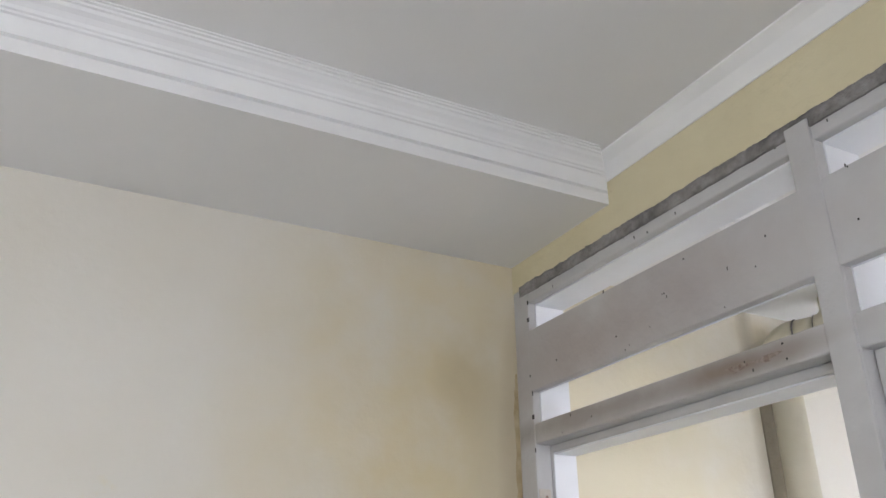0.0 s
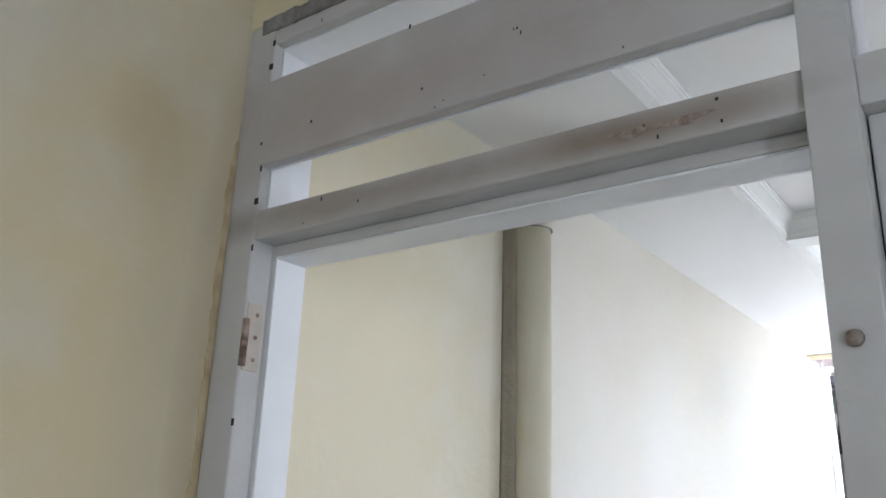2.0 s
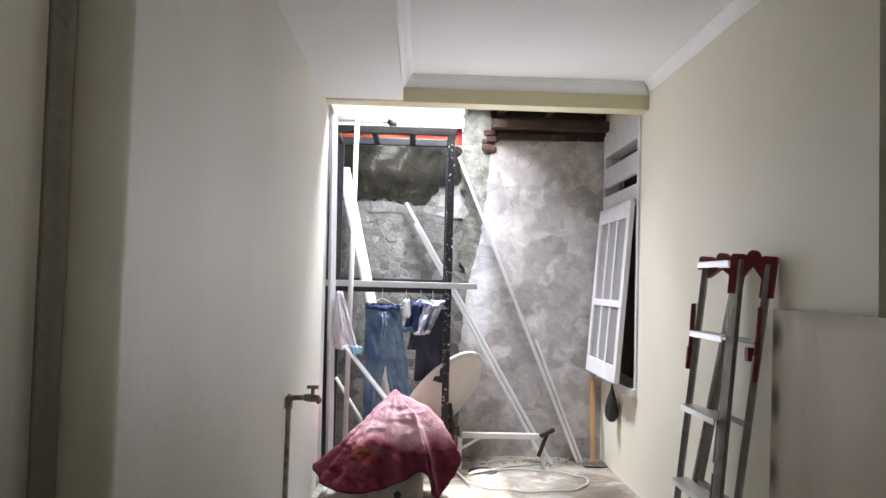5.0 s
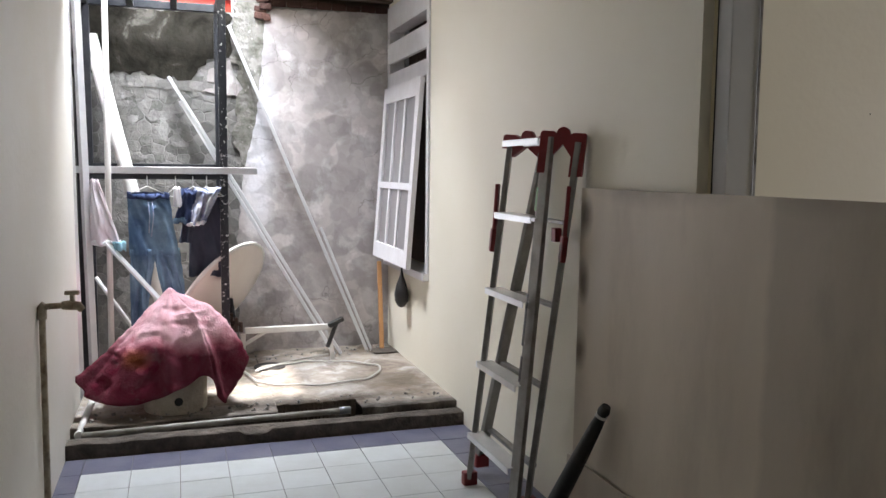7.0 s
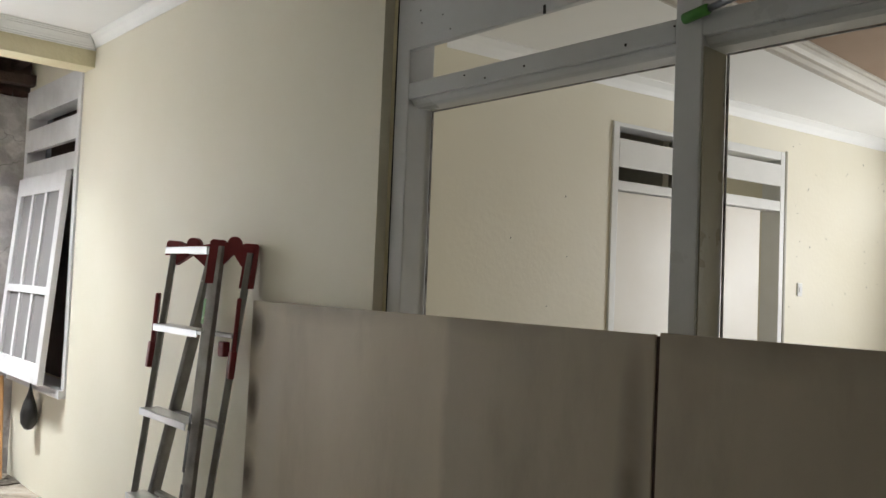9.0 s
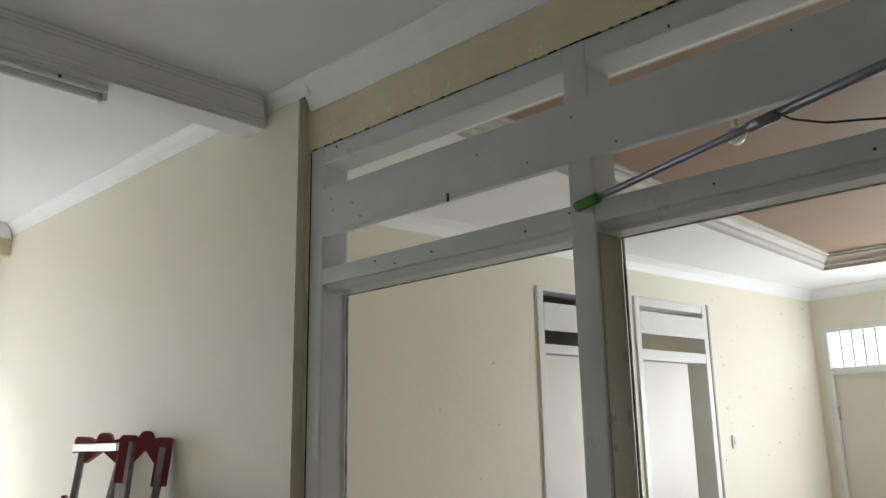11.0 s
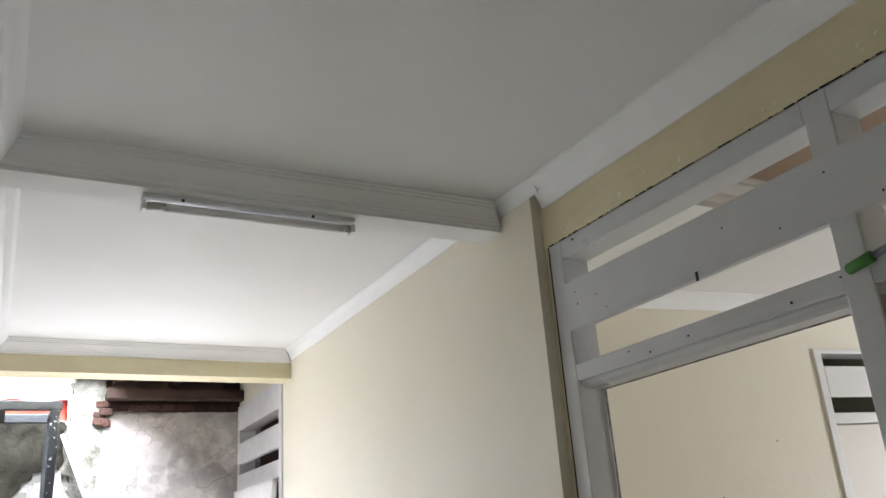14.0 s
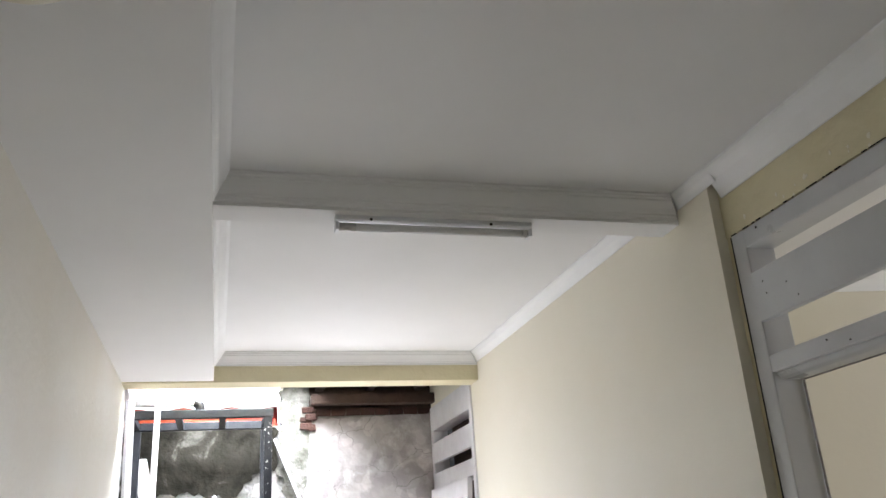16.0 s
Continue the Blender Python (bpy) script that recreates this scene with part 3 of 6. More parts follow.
# rooms behind the two doorways
bm = bmesh.new()
for d in (D1, D2):
    box(bm, d[0] - 0.25, d[0] - 0.2, 0.14, 1.2, -0.05, 2.9, CM)
    box(bm, d[1] + 0.0, d[1] + 0.05, 0.14, 1.2, -0.05, 2.9, CM)
    box(bm, d[0] - 0.2, d[1], 1.15, 1.2, -0.05, 2.9, CM)
    box(bm, d[0] - 0.2, d[1], 0.14, 1.2, 2.6, 2.65, CM)
thing("wall_bedrooms", bm, CREAM, "plain cream walls of the rooms beyond the doorways", "wall", "structure")

# floors
bm = bmesh.new()
box(bm, -0.14, 3.64, -3.2, 0.0, -0.12, 0.0)
thing("floor_front_room", bm, FLOOR_PLAIN, "grey cement screed floor", "floor", "structure")
bm = bmesh.new()
box(bm, W + 0.15, 8.4, -1.9, 4.2, -0.12, 0.0)
thing("floor_living_room", bm, FLOOR_LIVING, "plain pale living room floor", "floor", "structure")
bm = bmesh.new()
box(bm, -0.14, W + 0.15, 0.0, 4.12, -0.12, -0.006)
hall_floor = thing("floor_hall", bm, GROUT, "pale tiled hall floor with a slate-blue border", "floor", "structure")

# ceilings
bm = bmesh.new()
box(bm, SOFX, W + 0.15, 0.125, 2.33, CEIL, CEIL + 0.1)
box(bm, SOFX, W + 0.15, 2.33, FAR + 0.16, CEIL_FAR, CEIL + 0.1)
thing("ceiling_hall", bm, WHITE, "white painted hall ceiling", "ceiling", "structure")
bm = bmesh.new()
box(bm, SOFX, 3.5, -3.06, 0.0, CEIL - 0.01, CEIL + 0.1)
thing("ceiling_front_room", bm, WHITE, "white painted front room ceiling", "ceiling", "structure")
bm = bmesh.new()
box(bm, 0.0, SOFX, 0.125, FAR, SOF, CEIL + 0.1)
box(bm, 0.0, SOFX, -3.06, 0.0, SOF - 0.01, CEIL + 0.1)
thing("ceiling_soffit", bm, WHITE, "white boxed soffit along the long wall", "ceiling", "structure")
bm = bmesh.new()
box(bm, 0.0, W, FAR, FAR + 0.16, 2.497, CEIL + 0.25)
thing("beam_over_yard_opening", bm, BAND, "yellow painted beam over the yard opening", "beam", "structure")
bm = bmesh.new()
box(bm, SOFX + 0.001, W, 2.27, 2.385, BEAM_Z, CEIL_FAR)
thing("beam_across_hall", bm, WHITE, "white ceiling beam across the hall", "beam", "structure")
# living room ceiling with a raised tan tray
TX0, TX1, TY0, TY1, CZ, TH = 2.55, 6.15, -1.2, 1.91, 2.56, 0.10
bm = bmesh.new()
box(bm, W + 0.15, 8.3, TY1, 4.2, CZ, CZ + 0.3)
box(bm, W + 0.15, TX0, -1.9, TY1, CZ, CZ + 0.3)
box(bm, TX1, 8.3, -1.9, TY1, CZ, CZ + 0.3)
box(bm, TX0, TX1, -1.9, TY0, CZ, CZ + 0.3)
thing("ceiling_living_room", bm, WHITE, "white ceiling border round a raised tray", "ceiling", "structure")
bm = bmesh.new()
box(bm, TX0, TX1, TY0, TY1, CZ + TH, CZ + 0.3)
thing("ceiling_tray", bm, TAN, "tan painted raised tray ceiling", "ceiling", "structure")

# cornices: one stepped gypsum profile
PROFILE = [(0, 0), (0, -0.085), (0.010, -0.085), (0.010, -0.074), (0.018, -0.070), (0.018, -0.064), (0.024, -0.060), (0.032, -0.048),
           (0.044, -0.034), (0.052, -0.026), (0.052, -0.020), (0.060, -0.016), (0.060, -0.010), (0.068, -0.007), (0.068, 0)]
COVE = [(0, 0), (0, -0.07), (0.006, -0.07), (0.016, -0.052), (0.034, -0.028), (0.058, -0.012), (0.07, -0.006), (0.07, 0)]
HALL = [(u * 0.68, w) for u, w in PROFILE]
FASCIA = [(0, 0), (0, -0.090), (0.014, -0.090), (0.014, -0.050), (0.020, -0.048), (0.020, -0.043), (0.025, -0.041), (0.027, -0.034), (0.036, -0.025),
          (0.047, -0.020), (0.051, -0.014), (0.057, -0.013), (0.057, -0.008), (0.064, -0.007), (0.064, -0.003), (0.070, -0.003), (0.070, 0)]
SLIM = [(u * 0.7, w * 0.8) for u, w in COVE]
SMALL = [(u * 0.8, w * 0.86) for u, w in PROFILE]
bm = bmesh.new()
run(bm, HALL, (SOFX, 0.125, CEIL), (SOFX, 2.27, CEIL), (1, 0, 0), 0, 1)
run(bm, HALL, (SOFX, 2.27, CEIL), (W, 2.27, CEIL), (0, -1, 0), 1, 1)
run(bm, [(u * 0.55, w * 0.65) for u, w in COVE], (W, 2.27, CEIL), (W, 2.03, CEIL), (-1, 0, 0), 1, 0)
thing("trim_cornice_near", bm, CORNICE, "white stepped gypsum cornice along soffit and beam", "cornice", "structure")
bm = bmesh.new()
run(bm, SMALL, (SOFX, FAR, CEIL_FAR), (W, FAR, CEIL_FAR), (0, -1, 0), 1, 1)
run(bm, SMALL, (SOFX, 2.385, CEIL_FAR), (SOFX, FAR, CEIL_FAR), (1, 0, 0), 0, 1)
run(bm, SLIM, (W, FAR, CEIL_FAR), (W, 2.385, CEIL_FAR), (-1, 0, 0), 1, 0)
thing("trim_cornice_far", bm, CORNICE, "white gypsum cornice round the far bay", "cornice", "structure")
bm = bmesh.new()
run(bm, [(u, w * 1.25) for u, w in COVE], (W + 0.035, 2.06, CEIL), (W + 0.035, 0.125, CEIL), (-1, 0, 0), 0, 0)
thing("trim_cornice_screen", bm, CORNICE, "white cove cornice above the timber screen", "cornice", "structure")
bm = bmesh.new()
run(bm, FASCIA, (SOFX, -3.06, CEIL - 0.01), (SOFX, 0, CEIL - 0.01), (1, 0, 0), 0, 1)
run(bm, SLIM, (SOFX, 0, CEIL - 0.01), (3.5, 0, CEIL - 0.01), (0, -1, 0), 1, 0)
thing("trim_cornice_front_room", bm, CORNICE, "white stepped gypsum cornice of the front room", "cornice", "structure")
bm = bmesh.new()
TRAY = [(0, 0), (0, -0.10), (0.010, -0.10), (0.010, -0.082), (0.030, -0.070), (0.030, -0.052), (0.044, -0.034), (0.06, -0.026), (0.06, -0.014), (0.075, -0.010), (0.075, 0)]
for a, b, s in (((TX0, TY1), (TX1, TY1), (0, -1, 0)), ((TX1, TY1), (TX1, TY0), (-1, 0, 0)), ((TX1, TY0), (TX0, TY0), (0, 1, 0)), ((TX0, TY0), (TX0, TY1), (1, 0, 0))):
    run(bm, TRAY, (*a, CZ + TH), (*b, CZ + TH), s, 1, 1)
thing("trim_tray_moulding", bm, TRAY_TRIM, "cream stepped moulding round the tray ceiling", "cornice", "structure")
bm = bmesh.new()
c0, c1 = cpt(2.16), cpt(6.91)
run(bm, COVE, (c0.x, c0.y, CZ), (c1.x, c1.y, CZ), (math.sin(cw), -math.cos(cw), 0), 0, 1)
e1 = CM @ Vector((END, -4.4, 0))
run(bm, COVE, (c1.x, c1.y, CZ), (e1.x, e1.y, CZ), CM.to_3x3() @ Vector((-1, 0, 0)), 1, 0)
thing("trim_cornice_living_room", bm, CORNICE, "white cove cornice of the living room", "cornice", "structure")


# ---- old partition between front room and hall ----
def beam(name, x0, x1, y0, y1, z0, z1, mat, root, bevel=0.004, label=""):
    return wpart(name, box(bmesh.new(), x0, x1, y0, y1, z0, z1, bevel=bevel), mat, root, label)


old = base("timber_partition", (1.0, 0.06, 0), "old grey-white timber partition with slotted transoms, scuffed paint", "partition")
PD = 0.122
beam("post", 0.002, 0.077, 0.0, PD, 0.0, 2.41, FRAME_OLD, old)
beam("post", 1.02, 1.077, 0.0, PD, 0.0, 2.41, FRAME_OLD, old)
beam("post", W - 0.035, W + 0.033, 0.0, PD, 0.0, 2.41, FRAME_OLD, old)
beam("top_rail", 0.074, W - 0.033, 0.002, PD - 0.002, 2.357, 2.405, FRAME_OLD, old)
beam("door_head", 0.074, 1.023, 0.002, PD - 0.002, 1.952, 2.008, FRAME_OLD, old, label="door head with chipped peeling paint")
beam("door_stop", 0.074, 1.023, 0.048, PD - 0.002, 1.93, 1.953, FRAME_OLD, old, 0.006)
beam("door_stop", 0.072, 0.088, 0.048, PD - 0.002, 0.0, 1.935, FRAME_OLD, old, 0.004)
beam("window_head", 1.074, W - 0.033, 0.002, PD - 0.002, 1.944, 2.008, FRAME_OLD, old)
beam("transom_panel", 0.070, W - 0.03, -0.003, 0.022, 2.096, 2.272, FRAME_OLD, old, 0.003, "wide flush transom board")
beam("window_sill", 1.074, W - 0.033, -0.01, PD, 0.86, 0.92, FRAME_OLD, old)
beam("lower_panel", 1.074, W - 0.033, 0.04, 0.07, 0.0, 0.862, FRAME_OLD, old)
# paler sheets on slot and doorway faces, hall daylight put into their white
for x0, x1 in ((0.078, 1.019), (1.078, W - 0.036)):
    beam("lit_slot_face", x0, x1, 0.024, PD + 0.001, 2.352, 2.3575, COOL_WHITE, old, 0.001, "underside of the top rail, whitened for hall daylight")
    beam("lit_slot_face", x0, x1, 0.024, PD + 0.001, 2.0085, 2.012, COOL_WHITE, old, 0.001)
    beam("lit_slot_face", x0, x1, 0.0225, 0.026, 2.094, 2.274, COOL_WHITE, old, 0.001)
    for xa in (x0 - 0.001, x1 - 0.002):
        beam("lit_slot_face", xa, xa + 0.004, 0.024, PD + 0.001, 2.012, 2.352, COOL_WHITE, old, 0.001)
beam("lit_door_face", 0.088, 1.019, 0.050, PD + 0.001, 1.926, 1.9305, COOL_WHITE, old, 0.001, "soffit of the doorway, whitened for hall daylight")
beam("lit_door_face", 0.0875, 0.091, 0.050, PD + 0.001, 0.0, 1.926, COOL_WHITE, old, 0.001)
# post face proud over the board, and the screw boss
wpart("post_face", box(bmesh.new(), 1.021, 1.076, -0.006, 0.002, 0.0, 2.405, bevel=0.002), FRAME_OLD, old)
wpart("hook_boss", pipe(bmesh.new(), [(1.045, -0.006, 1.683), (1.045, -0.014, 1.683), (1.045, -0.019, 1.681)], [0.010, 0.008, 0.004], 10), CHIPPED, old, "rusty screw stub")
# broken plaster along the top rail
bm = bmesh.new()
rs = random.Random(5)
def crumble(a, c):
    n1 = noise.noise(Vector((a * 60, c, 2.0)))
    n2 = noise.noise(Vector((a * 160, c * 3, 6.0)))
    return (0, -0.002 * (1 + n2), (0.0025 * n1 + 0.002 * n2) * (1.2 if c > 0.5 else 0.7) + (0.003 * noise.noise(Vector((a * 14, 0, 0))) if c > 0.5 else 0))
vs = grid_plane(bm, (0.04, -0.0015, 2.386), (1.94, 0, 0), (0, 0, 0.031), 240, 4, crumble)
for row in (vs[0], vs[-1]):
    rim = [bm.verts.new((v.co.x, 0.012, v.co.z)) for v in row]
    for i in range(240):
        bm.faces.new((row[i], row[i + 1], rim[i + 1], rim[i]))
wpart("plaster_edge", bm, ROUGH_PLASTER, old, "ragged grey plaster edge")
# stained ragged plaster down the wall beside the first post
bm = bmesh.new()
edge_l, edge_r = [], []
for k in range(90):
    z = 0.9 + k * 0.0142
    wd = 0.010 + 0.016 * max(0.0, noise.noise(Vector((z * 9, 3.1, 0)))) + 0.010 * abs(noise.noise(Vector((z * 31, 7.7, 0))))
    wd *= min(1.0, (2.17 - z) * 6 + 0.25)
    edge_l.append(bm.verts.new((0.0022, -wd, z)))
    edge_r.append(bm.verts.new((0.0022, 0.0005, z)))
low = [bm.verts.new((-0.002, v.co.y - 0.001, v.co.z)) for v in edge_l]
for k in range(89):
    bm.faces.new((edge_l[k], edge_l[k + 1], edge_r[k + 1], edge_r[k]))
    bm.faces.new((low[k], low[k + 1], edge_l[k + 1], edge_l[k]))
wpart("stained_edge", bm, STREAK, old, "brown stained ragged plaster edge")
# chipped patch on the head
bm = bmesh.new()
chip = [(0.84 + (0.062 + 0.016 * math.sin(5 * q) + rs.uniform(-0.006, 0.006)) * math.cos(q), 1.978 + 0.007 * math.sin(q) * (1 + rs.uniform(-0.5, 0.4)) + 0.003 * math.sin(3 * q))
        for q in [2 * math.pi * k / 28 for k in range(28)]]
lo = [bm.verts.new((x, 0.0030, z)) for x, z in chip]
hi = [bm.verts.new((x, 0.0012, z)) for x, z in chip]
bm.faces.new(hi)
for i in range(len(chip)):
    bm.faces.new((lo[i], lo[(i + 1) % len(chip)], hi[(i + 1) % len(chip)], hi[i]))
wpart("paint_chip", bm, CHIPPED, old, "peeled paint showing brown wood")
bm = bmesh.new()
for _ in range(44):
    sxp = rs.uniform(0.01, 1.3)
    szp = rs.choice((rs.uniform(2.10, 2.27), rs.uniform(2.10, 2.27), rs.uniform(1.955, 2.006), rs.uniform(2.36, 2.40)))
    w, h = rs.uniform(0.0015, 0.004), rs.uniform(0.002, 0.008)
    yf = -0.0034 if 2.09 < szp < 2.28 else 0.0016
    box(bm, sxp, sxp + w, yf - 0.0004, yf + 0.001, szp, szp + h)
for zz in (1.93, 1.62, 2.02, 2.30, 2.085, 2.352):
    box(bm, 0.072 + rs.uniform(-0.004, 0.004), 0.079, -0.0006, 0.001, zz, zz + 0.012)
tagged(wpart("speck", bm, DARK_GAP, old, "dark nail holes and chips"), kind="stuff")
# hinge leaf left on the jamb
bm = bmesh.new()
box(bm, 0.077, 0.080, 0.004, 0.040, 1.715, 1.835, bevel=0.001)
hinge = wpart("hinge_leaf", bm, CLIP, old, "painted-over rusty hinge leaf")
bm = bmesh.new()
for z0, z1 in ((1.722, 1.758), (1.735, 1.805), (1.765, 1.772)):
    pipe(bm, [(0.080, 0.003, z0), (0.080, 0.003, z1)], 0.0065, 10)
part("knuckle", bm, RUST, hinge)
bm = bmesh.new()
for z in (1.735, 1.775, 1.815):
    pipe(bm, [(0.0795, 0.026, z), (0.0818, 0.026, z)], 0.004, 8)
part("screw", bm, RUST, hinge)

# glass louvre window in the partition
louvre = base("louvre_window", (1.5, 0.06, 0.92), "glass louvre window with brown channels and painted clips", "window")
for xs in (1.079, W - 0.075):
    wpart("side_strip", box(bmesh.new(), xs, xs + 0.038, 0.030, 0.10, 0.92, 1.944, bevel=0.003), FRAME_OLD, louvre)
    s0 = xs + 0.038 if xs < 1.5 else xs - 0.022
    wpart("channel", box(bmesh.new(), s0, s0 + 0.022, 0.036, 0.085, 0.925, 1.94, bevel=0.002), BROWN_CHANNEL, louvre)
z = 1.86
k = 0
while z > 0.98:
    for s0 in (1.108, W - 0.104):
        bm = bmesh.new()
        m = Matrix.Translation((s0 + 0.012, 0.045, z)) @ Matrix.Rotation(radians(-28), 4, "X")
        box(bm, -0.012, 0.020, -0.036, 0.036, -0.010, 0.011, m, 0.003)
        wpart("clip", bm, CLIP, louvre)
    bm = bmesh.new()
    m = Matrix.Translation((1.53, 0.045, z)) @ Matrix.Rotation(radians(-28), 4, "X")
    box(bm, -0.395, 0.395, -0.05, 0.05, -0.0025, 0.0025, m)
    wpart("louvre_blade", bm, GLASS, louvre)
    z -= 0.095
bm = bmesh.new()
pipe(bm, [(1.098, 0.03, 1.79), (1.101, 0.012, 1.74), (1.104, 0.02, 1.68), (1.104, 0.022, 1.60)], [0.004, 0.006, 0.007, 0.005], 8)
wpart("lever", bm, BLACK, louvre, "black operating lever")

# ---- timber screen on the living room side of the hall ----
scr = base("timber_screen", (W + 0.09, 1.0, 0), "grey-white painted timber screen with slotted transoms and open bays", "partition")
FX, FD = W + 0.035, 0.098
beam("post", FX, FX + FD, 1.995, 2.058, 0.12, 2.403, FRAME, scr)
beam("post", FX, FX + FD, 1.022, 1.088, 0.12, 2.403, FRAME, scr)
beam("post", FX, FX + FD, 0.128, 0.19, 0.12, 2.403, FRAME, scr)
for y0, y1 in ((1.086, 1.997), (0.188, 1.024)):
    beam("top_rail", FX + 0.001, FX + FD - 0.002, y0, y1, 2.342, 2.402, FRAME, scr)
    beam("bay_head", FX + 0.001, FX + FD - 0.002, y0, y1, 1.962, 2.012, FRAME, scr)
    # rounded rebate below the head
    bm = bmesh.new()
    run(bm, [(0.012, 0), (0.012, -0.004), (0.022, -0.016), (0.034, -0.022), (0.086, -0.022), (0.086, 0)],
        (FX + 0.002, y0, 1.963), (FX + 0.002, y1, 1.963), (1, 0, 0))
    wpart("rebate", bm, FRAME, scr)
beam("transom_panel", FX - 0.003, FX + 0.022, 0.19, 1.998, 2.112, 2.262, FRAME, scr, 0.003, "wide flush transom board")
beam("edge_strip", FX + 0.004, FX + FD - 0.01, 2.050, 2.0595, 0.12, 2.403, SASH_PAINT, scr)
# the post's side gets its own darker olive sheet
wpart("rebate_face", box(bmesh.new(), FX + 0.005, FX + FD - 0.002, 1.0185, 1.0225, 0.12, 1.94, bevel=0.001), REBATE, scr, "darker olive side face of the post")
for y0, y1 in ((1.0885, 1.995), (0.19, 1.0185)):
    wpart("putty_line", box(bmesh.new(), FX + FD - 0.006, FX + FD + 0.001, y0, y1, 1.9385, 1.9415), PUTTY, scr, "dark old putty line")
    wpart("putty_line", box(bmesh.new(), FX + FD - 0.004, FX + FD + 0.0015, y1 - 0.006, y1 - 0.002, 0.12, 1.94), PUTTY, scr)
wpart("gap_line", box(bmesh.new(), FX - 0.0012, FX + 0.004, 2.0575, 2.0602, 0.12, 2.40), DARK_GAP, scr, "dark gap beside the wall")
bm = bmesh.new()
for k in range(26):
    y, z = rs.uniform(0.25, 2.0), 2.405 + abs(rs.gauss(0, 0.035))
    if z > 2.52:
        continue
    r = rs.uniform(0.002, 0.007)
    pts = [(y + r * rs.uniform(0.6, 1.3) * math.cos(q), z + r * rs.uniform(0.7, 1.8) * math.sin(q)) for q in [i * math.pi / 4 for i in range(8)]]
    hi = [bm.verts.new((FX - 0.0012, a, c)) for a, c in pts]
    lo = [bm.verts.new((FX + 0.002, a, c)) for a, c in pts]
    bm.faces.new(hi)
    for i in range(8):
        bm.faces.new((lo[i], lo[(i + 1) % 8], hi[(i + 1) % 8], hi[i]))
tagged(wpart("paint_flake", bm, CREAM, scr, "small pale flakes where the yellow paint has chipped"), kind="stuff")
# dark paint gaps and nail heads
bm = bmesh.new()
for i in range(60):
    y = 0.2 + i * 0.031
    if rs.random() < 0.6:
        box(bm, FX - 0.0025, FX + 0.002, y, y + rs.uniform(0.006, 0.030), 2.4025, 2.4035 + rs.uniform(0, 0.0016))
tagged(wpart("crack_line", bm, DARK_GAP, scr, "dark crack along the plaster"), kind="stuff")
bm = bmesh.new()
for _ in range(22):
    y, z = rs.uniform(0.2, 2.04), rs.choice((rs.uniform(2.12, 2.25), rs.uniform(2.345, 2.40), rs.uniform(1.965, 2.01)))
    box(bm, FX - 0.0042, FX - 0.001, y, y + 0.004, z, z + rs.uniform(0.003, 0.006))
tagged(wpart("nail_head", bm, DARK_GAP, scr), kind="stuff")
bm = bmesh.new()
box(bm, FX - 0.0045, FX - 0.002, 1.46, 1.468, 2.105, 2.128)
wpart("chip_mark", bm, DARK_GAP, scr)
# roller pole hooked on the screen
pole = base("paint_roller_pole", (W, 0.7, 2.0), "grey steel extension pole with a green grip on the screen", "pole")
pa, pb = Vector((W + 0.012, 1.055, 1.997)), Vector((W - 0.012, 0.06, 2.166))
pd = (pb - pa).normalized()
wpart("tube", pipe(bmesh.new(), [pa + pd * 0.04, pb], 0.0078, 14), TUBE, pole)
wpart("thick_tube", pipe(bmesh.new(), [pa + pd * 0.42, pb], 0.0098, 14), TUBE, pole)
wpart("collar", pipe(bmesh.new(), [pa + pd * 0.41, pa + pd * 0.47], 0.0115, 14), TUBE, pole, "darker collar joint")
wpart("grip", pipe(bmesh.new(), [pa, pa + pd * 0.004, pa + pd * 0.058, pa + pd * 0.062], [0.010, 0.0122, 0.0122, 0.0098], 14), GREEN, pole, "green plastic grip")
wpart("wire_loop", pipe(bmesh.new(), [pa + pd * 0.47 + Vector((-0.015, 0, 0)), pa + pd * 0.50 + Vector((-0.02, 0, -0.03)), pa + pd * 0.56 + Vector((-0.02, 0, -0.065)),
                                     pa + pd * 0.68 + Vector((-0.02, 0, -0.11)), pa + pd * 0.78 + Vector((-0.02, 0, -0.13))], 0.0022, 6), BLACK, pole, "thin dark wire")

# ---- ceiling lamp of the hall ----
lamp = base("fluorescent_batten", (1.17, 2.33, BEAM_Z), "unlit white fluorescent batten lamp under the ceiling beam", "ceiling lamp")
LX0, LX1, LY = 0.838, 1.478, 2.325
bm = bmesh.new()
box(bm, LX0, LX1, LY - 0.022, LY + 0.022, BEAM_Z - 0.014, BEAM_Z + 0.001, bevel=0.003)
body = wpart("housing", bm, COOL_WHITE, lamp)
for a, b in ((LX0, LX0 + 0.012), (LX1 - 0.012, LX1)):
    bm = bmesh.new()
    box(bm, a, b, LY - 0.02, LY + 0.02, BEAM_Z - 0.047, BEAM_Z - 0.020, bevel=0.003)
    wpart("end_socket", bm, COOL_WHITE, lamp)
tube = wpart("tube", pipe(bmesh.new(), [(LX0 + 0.012, LY, BEAM_Z - 0.031), (LX1 - 0.012, LY, BEAM_Z - 0.031)], 0.0125, 16), FROST, lamp, "unlit frosted tube")
for a, b in ((LX0 + 0.012, LX0 + 0.065), (LX1 - 0.034, LX1 - 0.012)):
    part("cap", pipe(bmesh.new(), [(a, LY, BEAM_Z - 0.031), (b, LY, BEAM_Z - 0.031)], 0.0131, 16), CHROME, tube).matrix_parent_inverse = Matrix()
